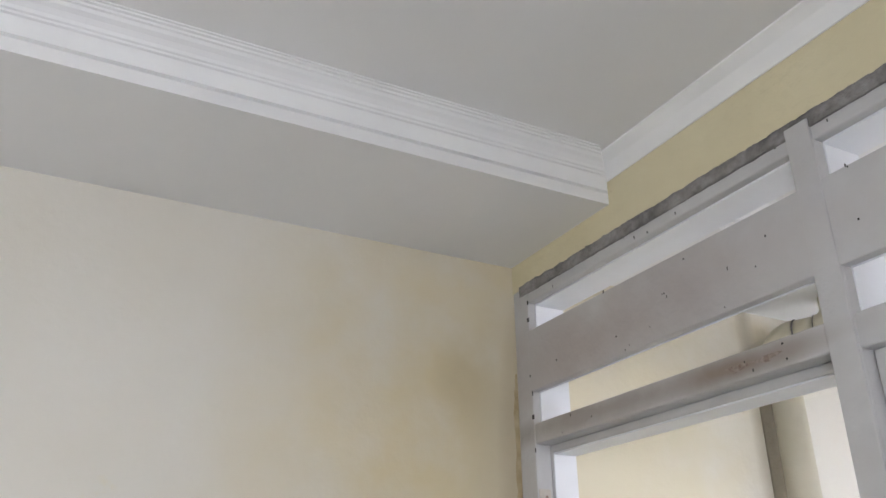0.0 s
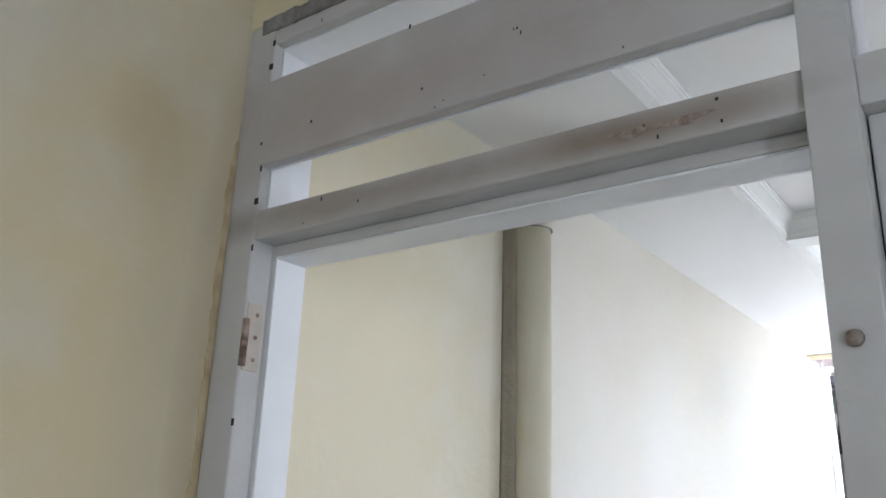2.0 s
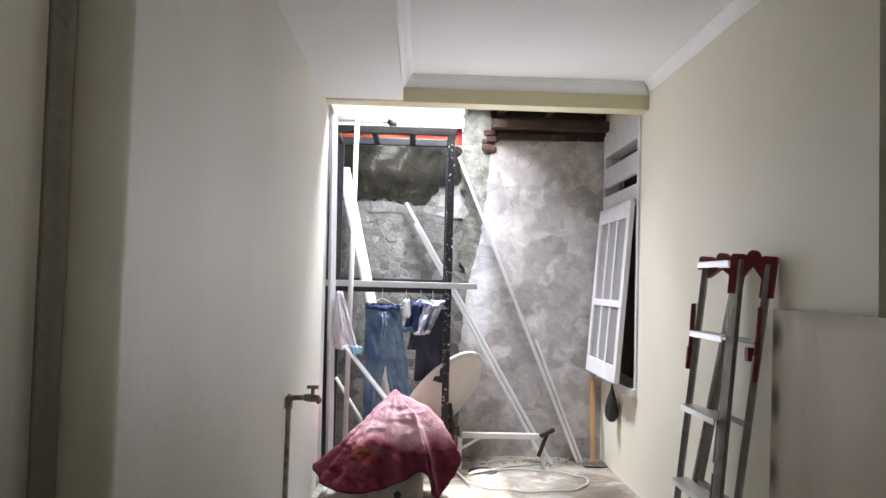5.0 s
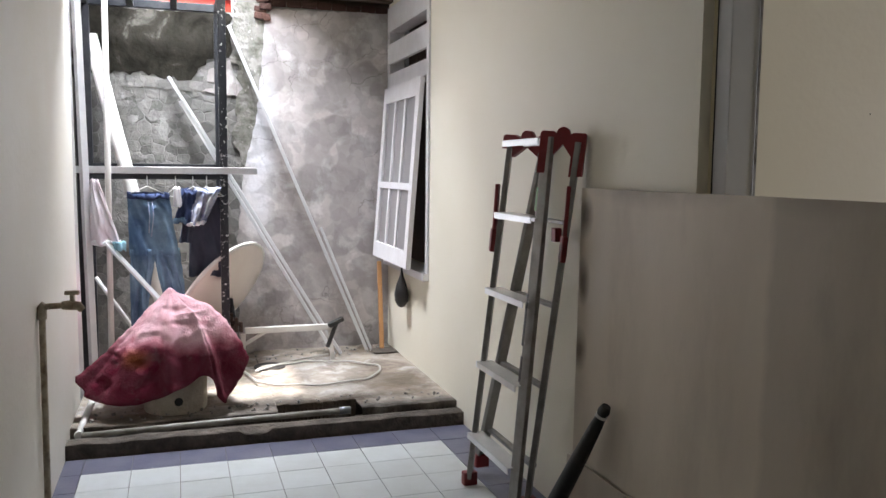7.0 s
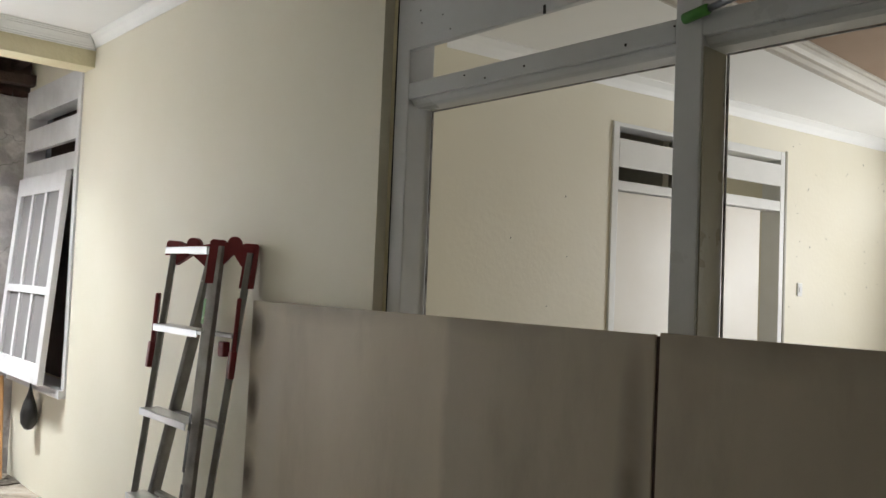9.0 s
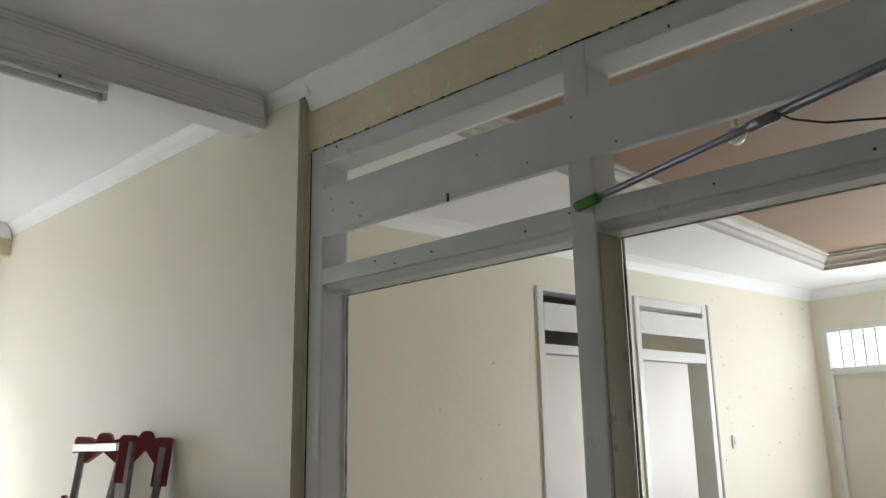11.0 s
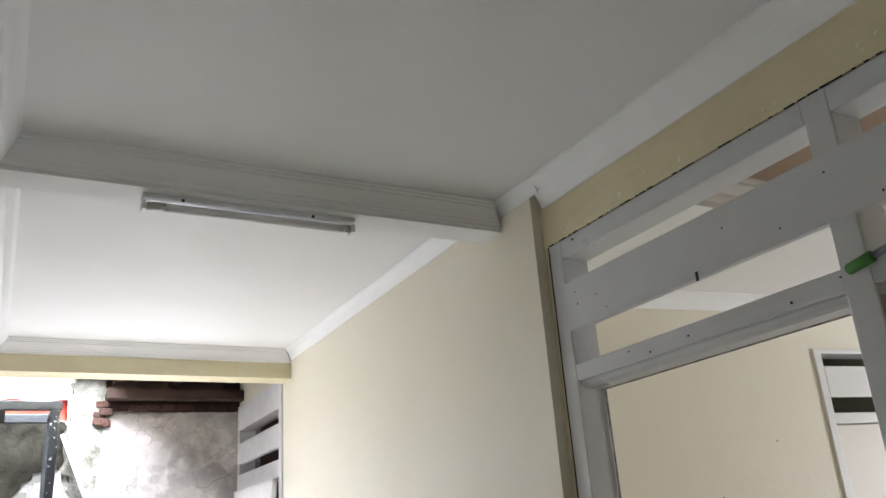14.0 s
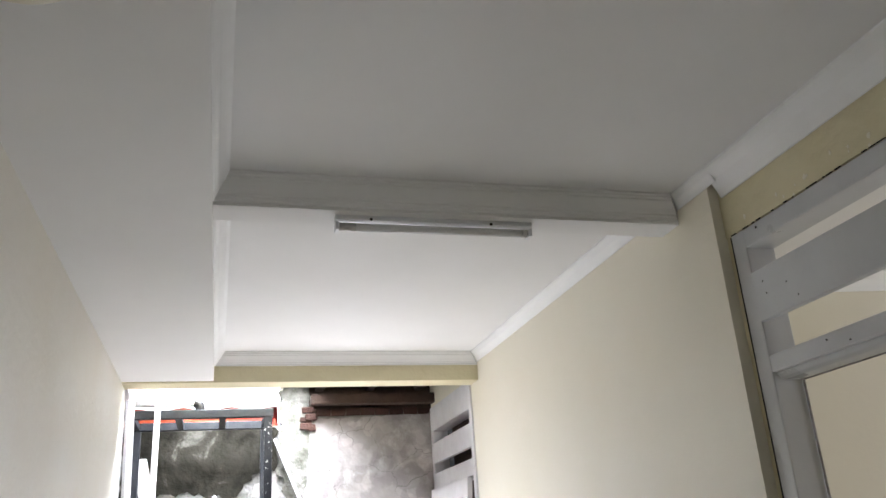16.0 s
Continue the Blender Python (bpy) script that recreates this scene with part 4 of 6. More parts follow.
for a in (LX0 + 0.11, LX1 - 0.14):
    wpart("screw", pipe(bmesh.new(), [(a, LY - 0.024, BEAM_Z - 0.012), (a, LY - 0.021, BEAM_Z - 0.012)], 0.005, 8), DARK_GAP, lamp)

# ---- drain pipe on the long wall ----
R = 0.056
drain = base("drain_pipe", (0.07, 1.04, 0), "cream painted plastic drain pipe with elbows on the wall", "pipe")
px, py, ph, pr = 0.0545, 1.04, 2.392, 0.075
du = Vector((0.93, 0.37, 0)).normalized()
p0 = Vector((px, py, 0))
UPZ = Vector((0, 0, 1))
wpart("riser", pipe(bmesh.new(), [p0, p0 + UPZ * (ph - pr - 0.03)], R, 28), PVC_CREAM, drain)
wpart("socket", pipe(bmesh.new(), [p0 + UPZ * (ph - pr - 0.04), p0 + UPZ * (ph - pr)], R + 0.004, 28), PVC_CREAM, drain)
wpart("elbow", pipe(bmesh.new(), arc(p0 + du * pr + UPZ * (ph - pr), pr, -du, UPZ, 0, 90, 10), R + 0.004, 28), PVC_CREAM, drain, "elbow with grey solvent marks")
q0, q1 = p0 + du * pr + UPZ * ph, p0 + du * (pr + 0.075) + UPZ * ph
wpart("branch", pipe(bmesh.new(), [q0, q1], R + 0.001, 28), PVC_CREAM, drain)
wpart("elbow", pipe(bmesh.new(), arc(q1 + UPZ * pr, pr, -UPZ, du, 0, 90, 10) + [q1 + du * pr + UPZ * (pr + 0.037)], R + 0.005, 28), PVC_CREAM, drain)
bm = bmesh.new()
# added dark fillet in place of the shadow gap between pipe and wall
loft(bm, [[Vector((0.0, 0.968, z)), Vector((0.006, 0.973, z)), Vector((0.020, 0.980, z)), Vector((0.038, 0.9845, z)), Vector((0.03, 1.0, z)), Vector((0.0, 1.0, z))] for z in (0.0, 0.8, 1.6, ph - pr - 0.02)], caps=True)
wpart("shade_fillet", bm, GAP_SHADE, drain, "added dark fillet for the shadow between pipe and wall")
wpart("seam", pipe(bmesh.new(), [p0 + UPZ * (ph - pr - 0.042), p0 + UPZ * (ph - pr - 0.039)], R + 0.0046, 28), ROUGH_PLASTER, drain, "dark joint line")
wpart("seam", pipe(bmesh.new(), [q0 + du * 0.001, q0 + du * 0.005], R + 0.0046, 28), ROUGH_PLASTER, drain)
wpart("seam", pipe(bmesh.new(), [q1 - du * 0.004, q1 - du * 0.001], R + 0.0056, 28), ROUGH_PLASTER, drain)

# ---- wall tap ----
tap = base("wall_tap", (0.02, 3.535, 0), "mortar-splashed garden tap on a surface-mounted riser pipe", "tap")
wpart("riser", pipe(bmesh.new(), [(0.018, 3.44, 0.0), (0.018, 3.455, 0.45), (0.018, 3.465, 0.80)] + arc((0.043, 3.465, 0.815), 0.025, (-1, 0, 0), (0, 0, 1), 0, 90, 5), 0.0125, 12), TAP, tap)
wpart("elbow", pipe(bmesh.new(), [(0.018, 3.463, 0.79), (0.018, 3.465, 0.835), (0.03, 3.465, 0.848)], 0.018, 12), TAP, tap)
wpart("arm", pipe(bmesh.new(), [(0.043, 3.465, 0.84), (0.10, 3.465, 0.842)], 0.012, 12), TAP, tap)
bm = bmesh.new()
pipe(bm, [(0.09, 3.465, 0.842), (0.115, 3.465, 0.842), (0.15, 3.465, 0.838), (0.165, 3.465, 0.82)], [0.016, 0.02, 0.018, 0.014], 12)
body = wpart("body", bm, TAP, tap, "mortar-caked tap body")
bm = bmesh.new()
pipe(bm, [(0.128, 3.465, 0.85), (0.128, 3.465, 0.885)], 0.009, 10)
box(bm, 0.10, 0.155, 3.453, 3.477, 0.883, 0.899, bevel=0.004)
wpart("handle", bm, TAP, tap)

# ---- backing boards leaning on the screen ----
def board(y0, y1, z0, z1, x, lean, label):
    bm = bmesh.new()
    m = Matrix.Translation((x, (y0 + y1) / 2, z0)) @ Matrix.Rotation(radians(lean), 4, "Y")
    box(bm, -0.009, 0.0, -(y1 - y0) / 2, (y1 - y0) / 2, 0, z1 - z0, m, 0.0015)
    return thing("backing_board", bm, PLY, label, "board", group="boards leaning on the screen")


b_left = board(1.069, 2.735, 0.302, 1.325, 1.962, 0.6, "stained brown backing board standing on a lower board")
b_right = board(0.14, 1.058, 0.302, 1.33, 1.957, 0.8, "dark brown backing board propped against the timber screen")
# added plug keeps the gap dark and blocks light from behind
part("gap_plug", bar(bmesh.new(), (1.959, 1.0635, 0.303), (1.9695, 1.0635, 1.322), 0.0105, 0.004), RAFTER, b_left, "dark plug for the shaded gap between the boards")
b_low = board(0.14, 2.76, 0.0, 0.300, 1.945, 1.0, "brown backing board strip standing on the floor")

# ---- aluminium step ladder ----
lad = base("step_ladder", (1.83, 3.03, 0), "folded worn aluminium step ladder with dark red plastic fittings", "ladder")
TZ = 1.515
def lrail(y_top, y_bot, dx, z_top=TZ, z_bot=0.03):
    bm = bmesh.new()
    a, b = Vector((1.735 + dx, y_bot, z_bot)), Vector((1.872 + dx, y_top, z_top))
    bar(bm, a, b, 0.052, 0.022, 0.003, 0)
    return wpart("rail", bm, ALU, lad)
def lx(z):
    return 1.735 + (1.872 - 1.735) * z / TZ
YL = lambda z: 3.285 + (3.205 - 3.285) * z / TZ
YR = lambda z: 2.800 + (2.838 - 2.800) * z / TZ
lrail(YL(TZ), YL(0), 0.0)
lrail(YR(TZ), YR(0), 0.0)
BL = lambda z: 3.39 + (3.06 - 3.39) * z / TZ
BR = lambda z: 2.870 + (2.775 - 2.870) * z / TZ
lrail(BL(TZ), BL(0), 0.095, TZ - 0.02, 0.09)
lrail(BR(TZ), BR(0), 0.095, TZ - 0.02, 0.09)
for zt in (1.512, 1.212, 0.888, 0.565, 0.245):
    bm = bmesh.new()
    box(bm, lx(zt) - 0.042, lx(zt) + 0.03, YR(zt) + 0.008, YL(zt) - 0.008, zt - 0.004, zt, bevel=0.001)
    box(bm, lx(zt) - 0.042, lx(zt) - 0.038, YR(zt) + 0.008, YL(zt) - 0.008, zt - 0.026, zt)
    box(bm, lx(zt) + 0.026, lx(zt) + 0.03, YR(zt) + 0.008, YL(zt) - 0.008, zt - 0.026, zt)
    wpart("tread", bm, ALU_BRIGHT, lad, "flat aluminium tread with paint splashes")
for zt in (1.19, 0.866, 0.543, 0.223):
    bm = bmesh.new()
    bar(bm, (lx(zt) + 0.095, BR(zt) + 0.008, zt), (lx(zt) + 0.095, BL(zt) - 0.008, zt), 0.03, 0.016, 0.003)
    wpart("rung", bm, ALU, lad)
def hinge_cap(f, b, legs, label):
    """A plate over the tops of a front and a back rail, with a gabled cut-out and a round pivot boss."""
    f, b = Vector((*f, 1.515)), Vector((*b, 1.515))
    u = (b - f)
    d = u.length
    u.normalize()
    side = Vector((-u.y, u.x, 0))
    lf, lb = legs
    out = [(-0.030, -lf), (-0.030, 0.016), (-0.022, 0.024), (0.018, 0.022), (d * 0.35, 0.006), (d * 0.65, 0.006), (d - 0.018, 0.014), (d + 0.024, 0.012), (d + 0.030, 0.004),
           (d + 0.027, -lb), (d - 0.024, -lb), (d - 0.022, -0.075), (d * 0.5, -0.028), (0.020, -0.072), (0.020, -lf)]
    bm = bmesh.new()
    rows = [[bm.verts.new(f + u * a + Vector((0.09 * z, 0, z)) + side * w) for a, z in out] for w in (-0.015, 0.015)]
    n = len(out)
    for k in range(n):
        bm.faces.new((rows[0][k], rows[0][(k + 1) % n], rows[1][(k + 1) % n], rows[1][k]))
    bm.faces.new(rows[0][::-1])
    bm.faces.new(rows[1])
    bm.normal_update()
    bmesh.ops.triangulate(bm, faces=[q for q in bm.faces if len(q.verts) > 4])
    cap = wpart("hinge_cap", bm, RED_PLASTIC, lad, label)
    mid = f + u * d * 0.5 + Vector((0, 0, 0.012))
    part("pivot_boss", pipe(bmesh.new(), [mid - side * 0.018, mid + side * 0.018], 0.025, 18), RED_PLASTIC, cap)


hinge_cap((1.872, YL(TZ)), (1.967, BL(TZ)), (0.035, 0.06), "dark red plastic hinge cap")
hinge_cap((1.872, YR(TZ)), (1.967, BR(TZ)), (0.135, 0.15), "dark red plastic hinge cap splashed with paint")
for yy, dx in ((YL(1.2) + 0.018, -0.02), (BR(1.2) - 0.016, 0.085)):
    bm = bmesh.new()
    bar(bm, (1.85 + dx, yy, 1.33), (1.838 + dx, yy + 0.01, 1.06), 0.03, 0.016, 0.004)
    bar(bm, (1.838 + dx, yy + 0.01, 1.14), (1.83 + dx, yy + 0.012, 1.04), 0.046, 0.022, 0.005)
    wpart("spreader", bm, RED_PLASTIC, lad, "dark red spreader arm")
bm = bmesh.new()
box(bm, 1.925, 1.955, 2.872, 2.912, 1.11, 1.165, bevel=0.005)
wpart("latch", bm, RED_PLASTIC, lad)
for yy, dx, z0 in ((YL(0), 0, 0.0), (YR(0), 0, 0.0), (BL(0), 0.095, 0.035), (BR(0), 0.095, 0.035)):
    bm = bmesh.new()
    box(bm, 1.703 + dx, 1.768 + dx, yy - 0.02, yy + 0.02, z0, z0 + 0.06, bevel=0.006)
    wpart("foot", bm, RED_PLASTIC, lad, "dark red plastic foot")
for zt, h in ((1.28, 0.09), (0.82, 0.20), (0.63, 0.10)):
    bm = bmesh.new()
    m = Matrix.Translation((lx(zt) - 0.027, YR(zt), zt)) @ Matrix.Rotation(math.atan((1.872 - 1.735) / TZ), 4, "Y")
    box(bm, -0.0015, 0, -0.0085, 0.0085, -h / 2, h / 2, m)
    wpart("label_strip", bm, GREEN if zt > 1 else BLACK, lad, "worn dark rail sticker")

# ---- black roll leaning on the boards ----
roll = base("rolled_bag", (1.76, 2.75, 0), "black rolled plastic bag tied with white string", "bag")
ra, rb = Vector((1.805, 2.68, 0.05)), Vector((1.925, 2.44, 0.578))
wpart("roll", pipe(bmesh.new(), [ra + (rb - ra) * f for f in (0.0, 0.03, 0.3, 0.6, 0.85, 0.93, 0.96, 1.0)], [0.026, 0.034, 0.033, 0.029, 0.023, 0.017, 0.023, 0.016], 16), BLACK, roll)
wpart("string", pipe(bmesh.new(), [ra + (rb - ra) * 0.92, ra + (rb - ra) * 0.935], 0.0225, 14), PVC, roll, "white string tie")


# ---- living room doors and small things ----
def cbox(bm, x0, x1, y0, y1, z0, z1, bevel=0.0):
    return box(bm, x0, x1, y0, y1, z0, z1, CM, bevel)


def transom_door(name, d, z_slots, leaf_x, label):
    """A doorway frame with two transom slots and a flat leaf."""
    root = base(name, (0, 0, 0), label, "door")
    z1, z2, z3, z4, z5, head = z_slots
    for a, b in ((d[0], d[0] + 0.045), (d[1] - 0.045, d[1])):
        part("jamb", cbox(bmesh.new(), a, b, -0.012, 0.12, 0, z1, 0.003), TRIM_W, root)
    part("top_rail", cbox(bmesh.new(), d[0] + 0.044, d[1] - 0.044, -0.010, 0.118, z2, z1 - 0.001, 0.003), TRIM_W, root)
    part("transom_panel", cbox(bmesh.new(), d[0] + 0.044, d[1] - 0.044, -0.013, 0.012, z4, z3, 0.003), TRIM_W, root)
    part("head", cbox(bmesh.new(), d[0] + 0.044, d[1] - 0.044, -0.010, 0.118, head, z5, 0.003), TRIM_W, root)
    leaf = part("leaf", cbox(bmesh.new(), leaf_x[0], leaf_x[1], 0.03, 0.066, 0.01, head - 0.004, 0.002), DOOR_PAINT, root, "pale glossy flat door leaf")
    bm = bmesh.new()
    hx = leaf_x[1] - 0.055
    pipe(bm, [CM @ Vector((hx, 0.03, 1.08)), CM @ Vector((hx, -0.02, 1.08))], 0.011, 10)
    pipe(bm, [CM @ Vector((hx, -0.015, 1.08)), CM @ Vector((hx - 0.09, -0.022, 1.08))], 0.009, 10)
    cbox(bm, hx - 0.018, hx + 0.018, 0.024, 0.03, 0.98, 1.14, 0.002)
    part("handle", bm, CHROME, leaf, "metal lever handle")
    return root


transom_door("door_bedroom", D1, (2.31, 2.287, 2.223, 2.072, 1.997, 1.948), (D1[0] + 0.046, D1[1] - 0.046), "pale flush door under a slotted white transom, shut")
transom_door("door_bedroom", D2, (2.33, 2.277, 2.245, 2.11, 2.015, 1.952), (D2[0] + 0.046, D2[1] - 0.19), "pale glossy flush door standing ajar under a slotted transom")

strip = base("cover_strip", (0, 0, 0), "narrow tan timber strip beside the bedroom door", "trim strip")
part("strip", cbox(bmesh.new(), D2[1] + 0.012, D2[1] + 0.030, -0.010, 0.0, 0, 2.34, 0.002), REBATE, strip)
front = base("front_door", (0, 0, 0), "pale flush front door with a barred bright fanlight", "door")
part("jamb", cbox(bmesh.new(), END - 0.01, END + 0.13, -0.11, -0.06, 0, 2.275, 0.003), TRIM_W, front)
part("jamb", cbox(bmesh.new(), END - 0.01, END + 0.13, -0.95, -0.90, 0, 2.275, 0.003), TRIM_W, front)
part("head", cbox(bmesh.new(), END - 0.008, END + 0.13, -0.90, -0.11, 2.235, 2.275, 0.003), TRIM_W, front)
part("transom_rail", cbox(bmesh.new(), END - 0.008, END + 0.13, -0.90, -0.11, 1.925, 1.972, 0.003), TRIM_W, front)
leaf = part("leaf", cbox(bmesh.new(), END + 0.03, END + 0.07, -0.898, -0.112, 0.01, 1.922, 0.002), DOOR_PAINT, front)
part("hinge", cbox(bmesh.new(), END + 0.022, END + 0.031, -0.122, -0.108, 1.60, 1.70, 0.002), CHROME, leaf)
for i in range(9):
    yb = -0.185 - i * 0.085
    part("bar", pipe(bmesh.new(), [CM @ Vector((END + 0.04, yb, 1.97)), CM @ Vector((END + 0.04, yb, 2.237))], 0.007, 8), TRIM_W, front, "white window bar")
bm = bmesh.new()
cbox(bm, END + 0.35, END + 0.36, -1.6, 0.6, 1.6, 2.7)
thing("backdrop_daylight", bm, BRIGHT, "bright overcast daylight beyond the fanlight", "daylight", "structure")

sw = base("light_switch", (0, 0, 0), "white plastic wall switch", "switch")
sx = cx(5.745)
part("plate", cbox(bmesh.new(), sx - 0.025, sx + 0.025, -0.010, 0.0, 1.42, 1.505, 0.003), TRIM_W, sw)
part("rocker", cbox(bmesh.new(), sx - 0.011, sx + 0.011, -0.015, -0.009, 1.445, 1.48, 0.002), FROST, sw)
bm = bmesh.new()
rs2 = random.Random(11)
for k in range(40):
    a, zz = rs2.uniform(cx(3.0 if k < 12 else 5.6), cx(6.8)), rs2.uniform(1.3, 2.42)
    if D1[0] - 0.02 < a < D2[1] + 0.02 and zz < 2.36:
        continue
    cbox(bm, a, a + rs2.uniform(0.002, 0.005), -0.0025, 0.0, zz, zz + rs2.uniform(0.003, 0.008))
thing("wall_nail_marks", bm, DARK_GAP, "small nail holes and dark chips in the wall", "nail marks", "structure")

bulb = base("hanging_bulb", (3.17, 1.16, 2.5), "white globe bulb hanging on a short cord", "lamp")
wpart("cord", pipe(bmesh.new(), [(3.17, 1.16, CZ + TH), (3.17, 1.16, 2.56)], 0.004, 8), TRIM_W, bulb)
wpart("socket", pipe(bmesh.new(), [(3.17, 1.16, 2.575), (3.17, 1.16, 2.53)], [0.014, 0.016], 12), TRIM_W, bulb)
bm = bmesh.new()
bmesh.ops.create_uvsphere(bm, u_segments=20, v_segments=12, radius=0.032, matrix=Matrix.Translation((3.17, 1.16, 2.505)))
for f in bm.faces:
    f.smooth = True
wpart("globe", bm, FROST, bulb)

# ---- yard: ground, kerb, back wall ----
bm = bmesh.new()
rs3 = random.Random(3)
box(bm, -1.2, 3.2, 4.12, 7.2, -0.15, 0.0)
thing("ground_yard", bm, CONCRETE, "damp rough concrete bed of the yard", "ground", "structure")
bm = bmesh.new()
def lump(a, b):
    v = noise.noise(Vector((a * 9, b * 9, 1.3))) * 0.006 + noise.noise(Vector((a * 30, b * 30, 4.1))) * 0.002
    return (0, 0, v)
def slab(x0, x1, y0, y1, z):
    vs = grid_plane(bm, (x0, y0, z), (x1 - x0, 0, 0), (0, y1 - y0, 0), 40, 30, lump)
    low = [bm.verts.new((v.co.x + rs3.uniform(-0.004, 0.004), v.co.y + rs3.uniform(0, 0.015), 0.0)) for v in vs[0]]
    for i in range(40):
        bm.faces.new((vs[0][i + 1], vs[0][i], low[i], low[i + 1]))
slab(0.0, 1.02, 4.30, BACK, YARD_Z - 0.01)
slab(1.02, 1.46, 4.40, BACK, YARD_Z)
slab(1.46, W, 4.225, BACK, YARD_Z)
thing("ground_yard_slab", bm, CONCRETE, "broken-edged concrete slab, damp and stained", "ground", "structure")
bm = bmesh.new()
vs = grid_plane(bm, (0.0, 4.11, 0.065), (W, 0, 0), (0, 0.1, 0), 60, 4, lambda a, b: (0, rs3.uniform(-0.003, 0.003) if b in (0.0, 1.0) else 0,
                noise.noise(Vector((a * 14, b, 0))) * 0.008 + (-0.02 if 0.40 < a < 0.47 and b < 0.5 else 0)))
for row, dy in ((vs[0], 0), (vs[-1], 0)):
    low = [bm.verts.new((v.co.x, v.co.y + dy, -0.03)) for v in row]
    for i in range(60):
        bm.faces.new((row[i + 1], row[i], low[i], low[i + 1]))
thing("kerb_mortar", bm, KERB, "low chipped mortar kerb at the hall's edge", "kerb", "structure")
bm = bmesh.new()
box(bm, -0.26, -0.10, FAR + 0.16, BACK + 0.2, -0.05, 2.72)
thing("wall_yard_side", bm, RENDERED, "pale cement side wall of the yard", "wall", "structure")

bm = bmesh.new()
box(bm, -0.26, 1.2, BACK + 0.03, BACK + 0.2, -0.05, 2.44)
box(bm, 1.0, 2.3, BACK + 0.03, BACK + 0.2, -0.05, 2.52)
box(bm, 0.93, 1.12, BACK + 0.03, BACK + 0.2, 2.3, 2.82)
back = thing("wall_yard_back", bm, MORTAR, "rough grey rubble yard wall", "wall", "structure")
# mould-black band high on the rubble
bm = bmesh.new()
def ragged(bm, outline, depth, y, jitter, seed):
    """A ragged plaster patch on the back wall: outline in x, z; extruded forward."""
    r = random.Random(seed)
    pts = []
    for (x0, z0), (x1, z1) in zip(outline, outline[1:] + outline[:1]):
        n = max(2, int(math.hypot(x1 - x0, z1 - z0) / 0.035))
        for i in range(n):
            f = i / n
            pts.append((x0 + (x1 - x0) * f + r.uniform(-jitter, jitter), z0 + (z1 - z0) * f + r.uniform(-jitter, jitter)))
    lo = [bm.verts.new((x, y, z)) for x, z in pts]
    hi = [bm.verts.new((x, y - depth, z)) for x, z in pts]
    bm.faces.new(hi)
    for i in range(len(pts)):
        bm.faces.new((lo[i], lo[(i + 1) % len(pts)], hi[(i + 1) % len(pts)], hi[i]))
ragged(bm, [(-0.1, 1.98), (0.35, 2.01), (0.62, 1.96), (0.72, 2.10), (0.90, 2.16), (0.90, 2.435), (-0.1, 2.435)], 0.008, BACK + 0.03, 0.02, 4)
part("mould_patch", bm, MOULD, back, "black mouldy old plaster")
bm = bmesh.new()
ragged(bm, [(0.74, 1.96), (0.76, 2.06), (0.90, 2.12), (0.93, 1.97)], 0.012, BACK + 0.03, 0.012, 8)
ragged(bm, [(0.70, 1.90), (0.98, 1.88), (1.02, 1.98), (0.86, 2.0)], 0.014, BACK + 0.03, 0.014, 9)
part("plaster_patch", bm, RENDERED, back, "broken pale plaster remains")
bm = bmesh.new()
ragged(bm, [(0.90, 1.55), (0.96, 1.95), (0.90, 2.15), (0.93, 2.80), (1.13, 2.80), (1.12, 2.2), (1.08, 1.8), (1.05, 1.3)], 0.022, BACK + 0.03, 0.02, 12)
part("moss_patch", bm, MOSS, back, "mossy crumbling rubble strip")
# trowelled render on the right half
bm = bmesh.new()
ragged(bm, [(0.93, 0.05), (0.92, 0.9), (0.97, 1.35), (1.06, 1.75), (1.10, 2.1), (1.12, 2.40), (1.17, 2.475), (2.02, 2.50), (2.02, 0.05)], 0.03, BACK + 0.03, 0.006, 21)
part("render_coat", bm, RENDERED, back, "trowelled grey cement render")
r4 = random.Random(17)
# bricks left over the render, and bricks under the roof
for i in range(6):
    bm = bmesh.new()
    bx, bz = 1.05 + (i % 2) * 0.055 + r4.uniform(-0.02, 0.02), 2.40 + (i // 2) * 0.062 + r4.uniform(-0.01, 0.01)
    box(bm, bx, bx + r4.uniform(0.05, 0.09), BACK - 0.015 + r4.uniform(-0.015, 0.015), BACK + 0.06, bz, bz + r4.uniform(0.03, 0.05), Matrix.Translation((bx, BACK, bz)) @ Matrix.Rotation(radians(r4.uniform(-9, 9)), 4, "Y") @ Matrix.Translation((-bx, -BACK, -bz)), 0.008)
    part("brick", bm, BRICK, back)
for i in range(8):
    bm = bmesh.new()
    bx = 1.17 + i * 0.105
    box(bm, bx, bx + 0.1, BACK + 0.002 + r4.uniform(0, 0.02), BACK + 0.1, 2.50, 2.535 + r4.uniform(0, 0.015), None, 0.004)
    part("brick", bm, BRICK, back)

# roof over the covered half of the yard
bm = bmesh.new()
box(bm, 1.05, 2.6, FAR + 0.16, BACK + 0.5, 2.78, 2.84)
# unseen sheets round a gap, added to narrow the daylight falling in
box(bm, -0.3, 1.05, FAR + 0.16, 4.86, 2.88, 2.92)
box(bm, -0.3, 0.28, 4.86, BACK + 0.5, 2.88, 2.92)
box(bm, 0.28, 1.03, 5.57, BACK + 0.5, 2.88, 2.92)
box(bm, 1.03, 1.05, 4.86, BACK + 0.5, 2.88, 2.92)
thing("roof_yard", bm, ROOF, "dark old roof boards over half the yard, with unseen light-shaping sheets", "roof", "structure")
bm = bmesh.new()
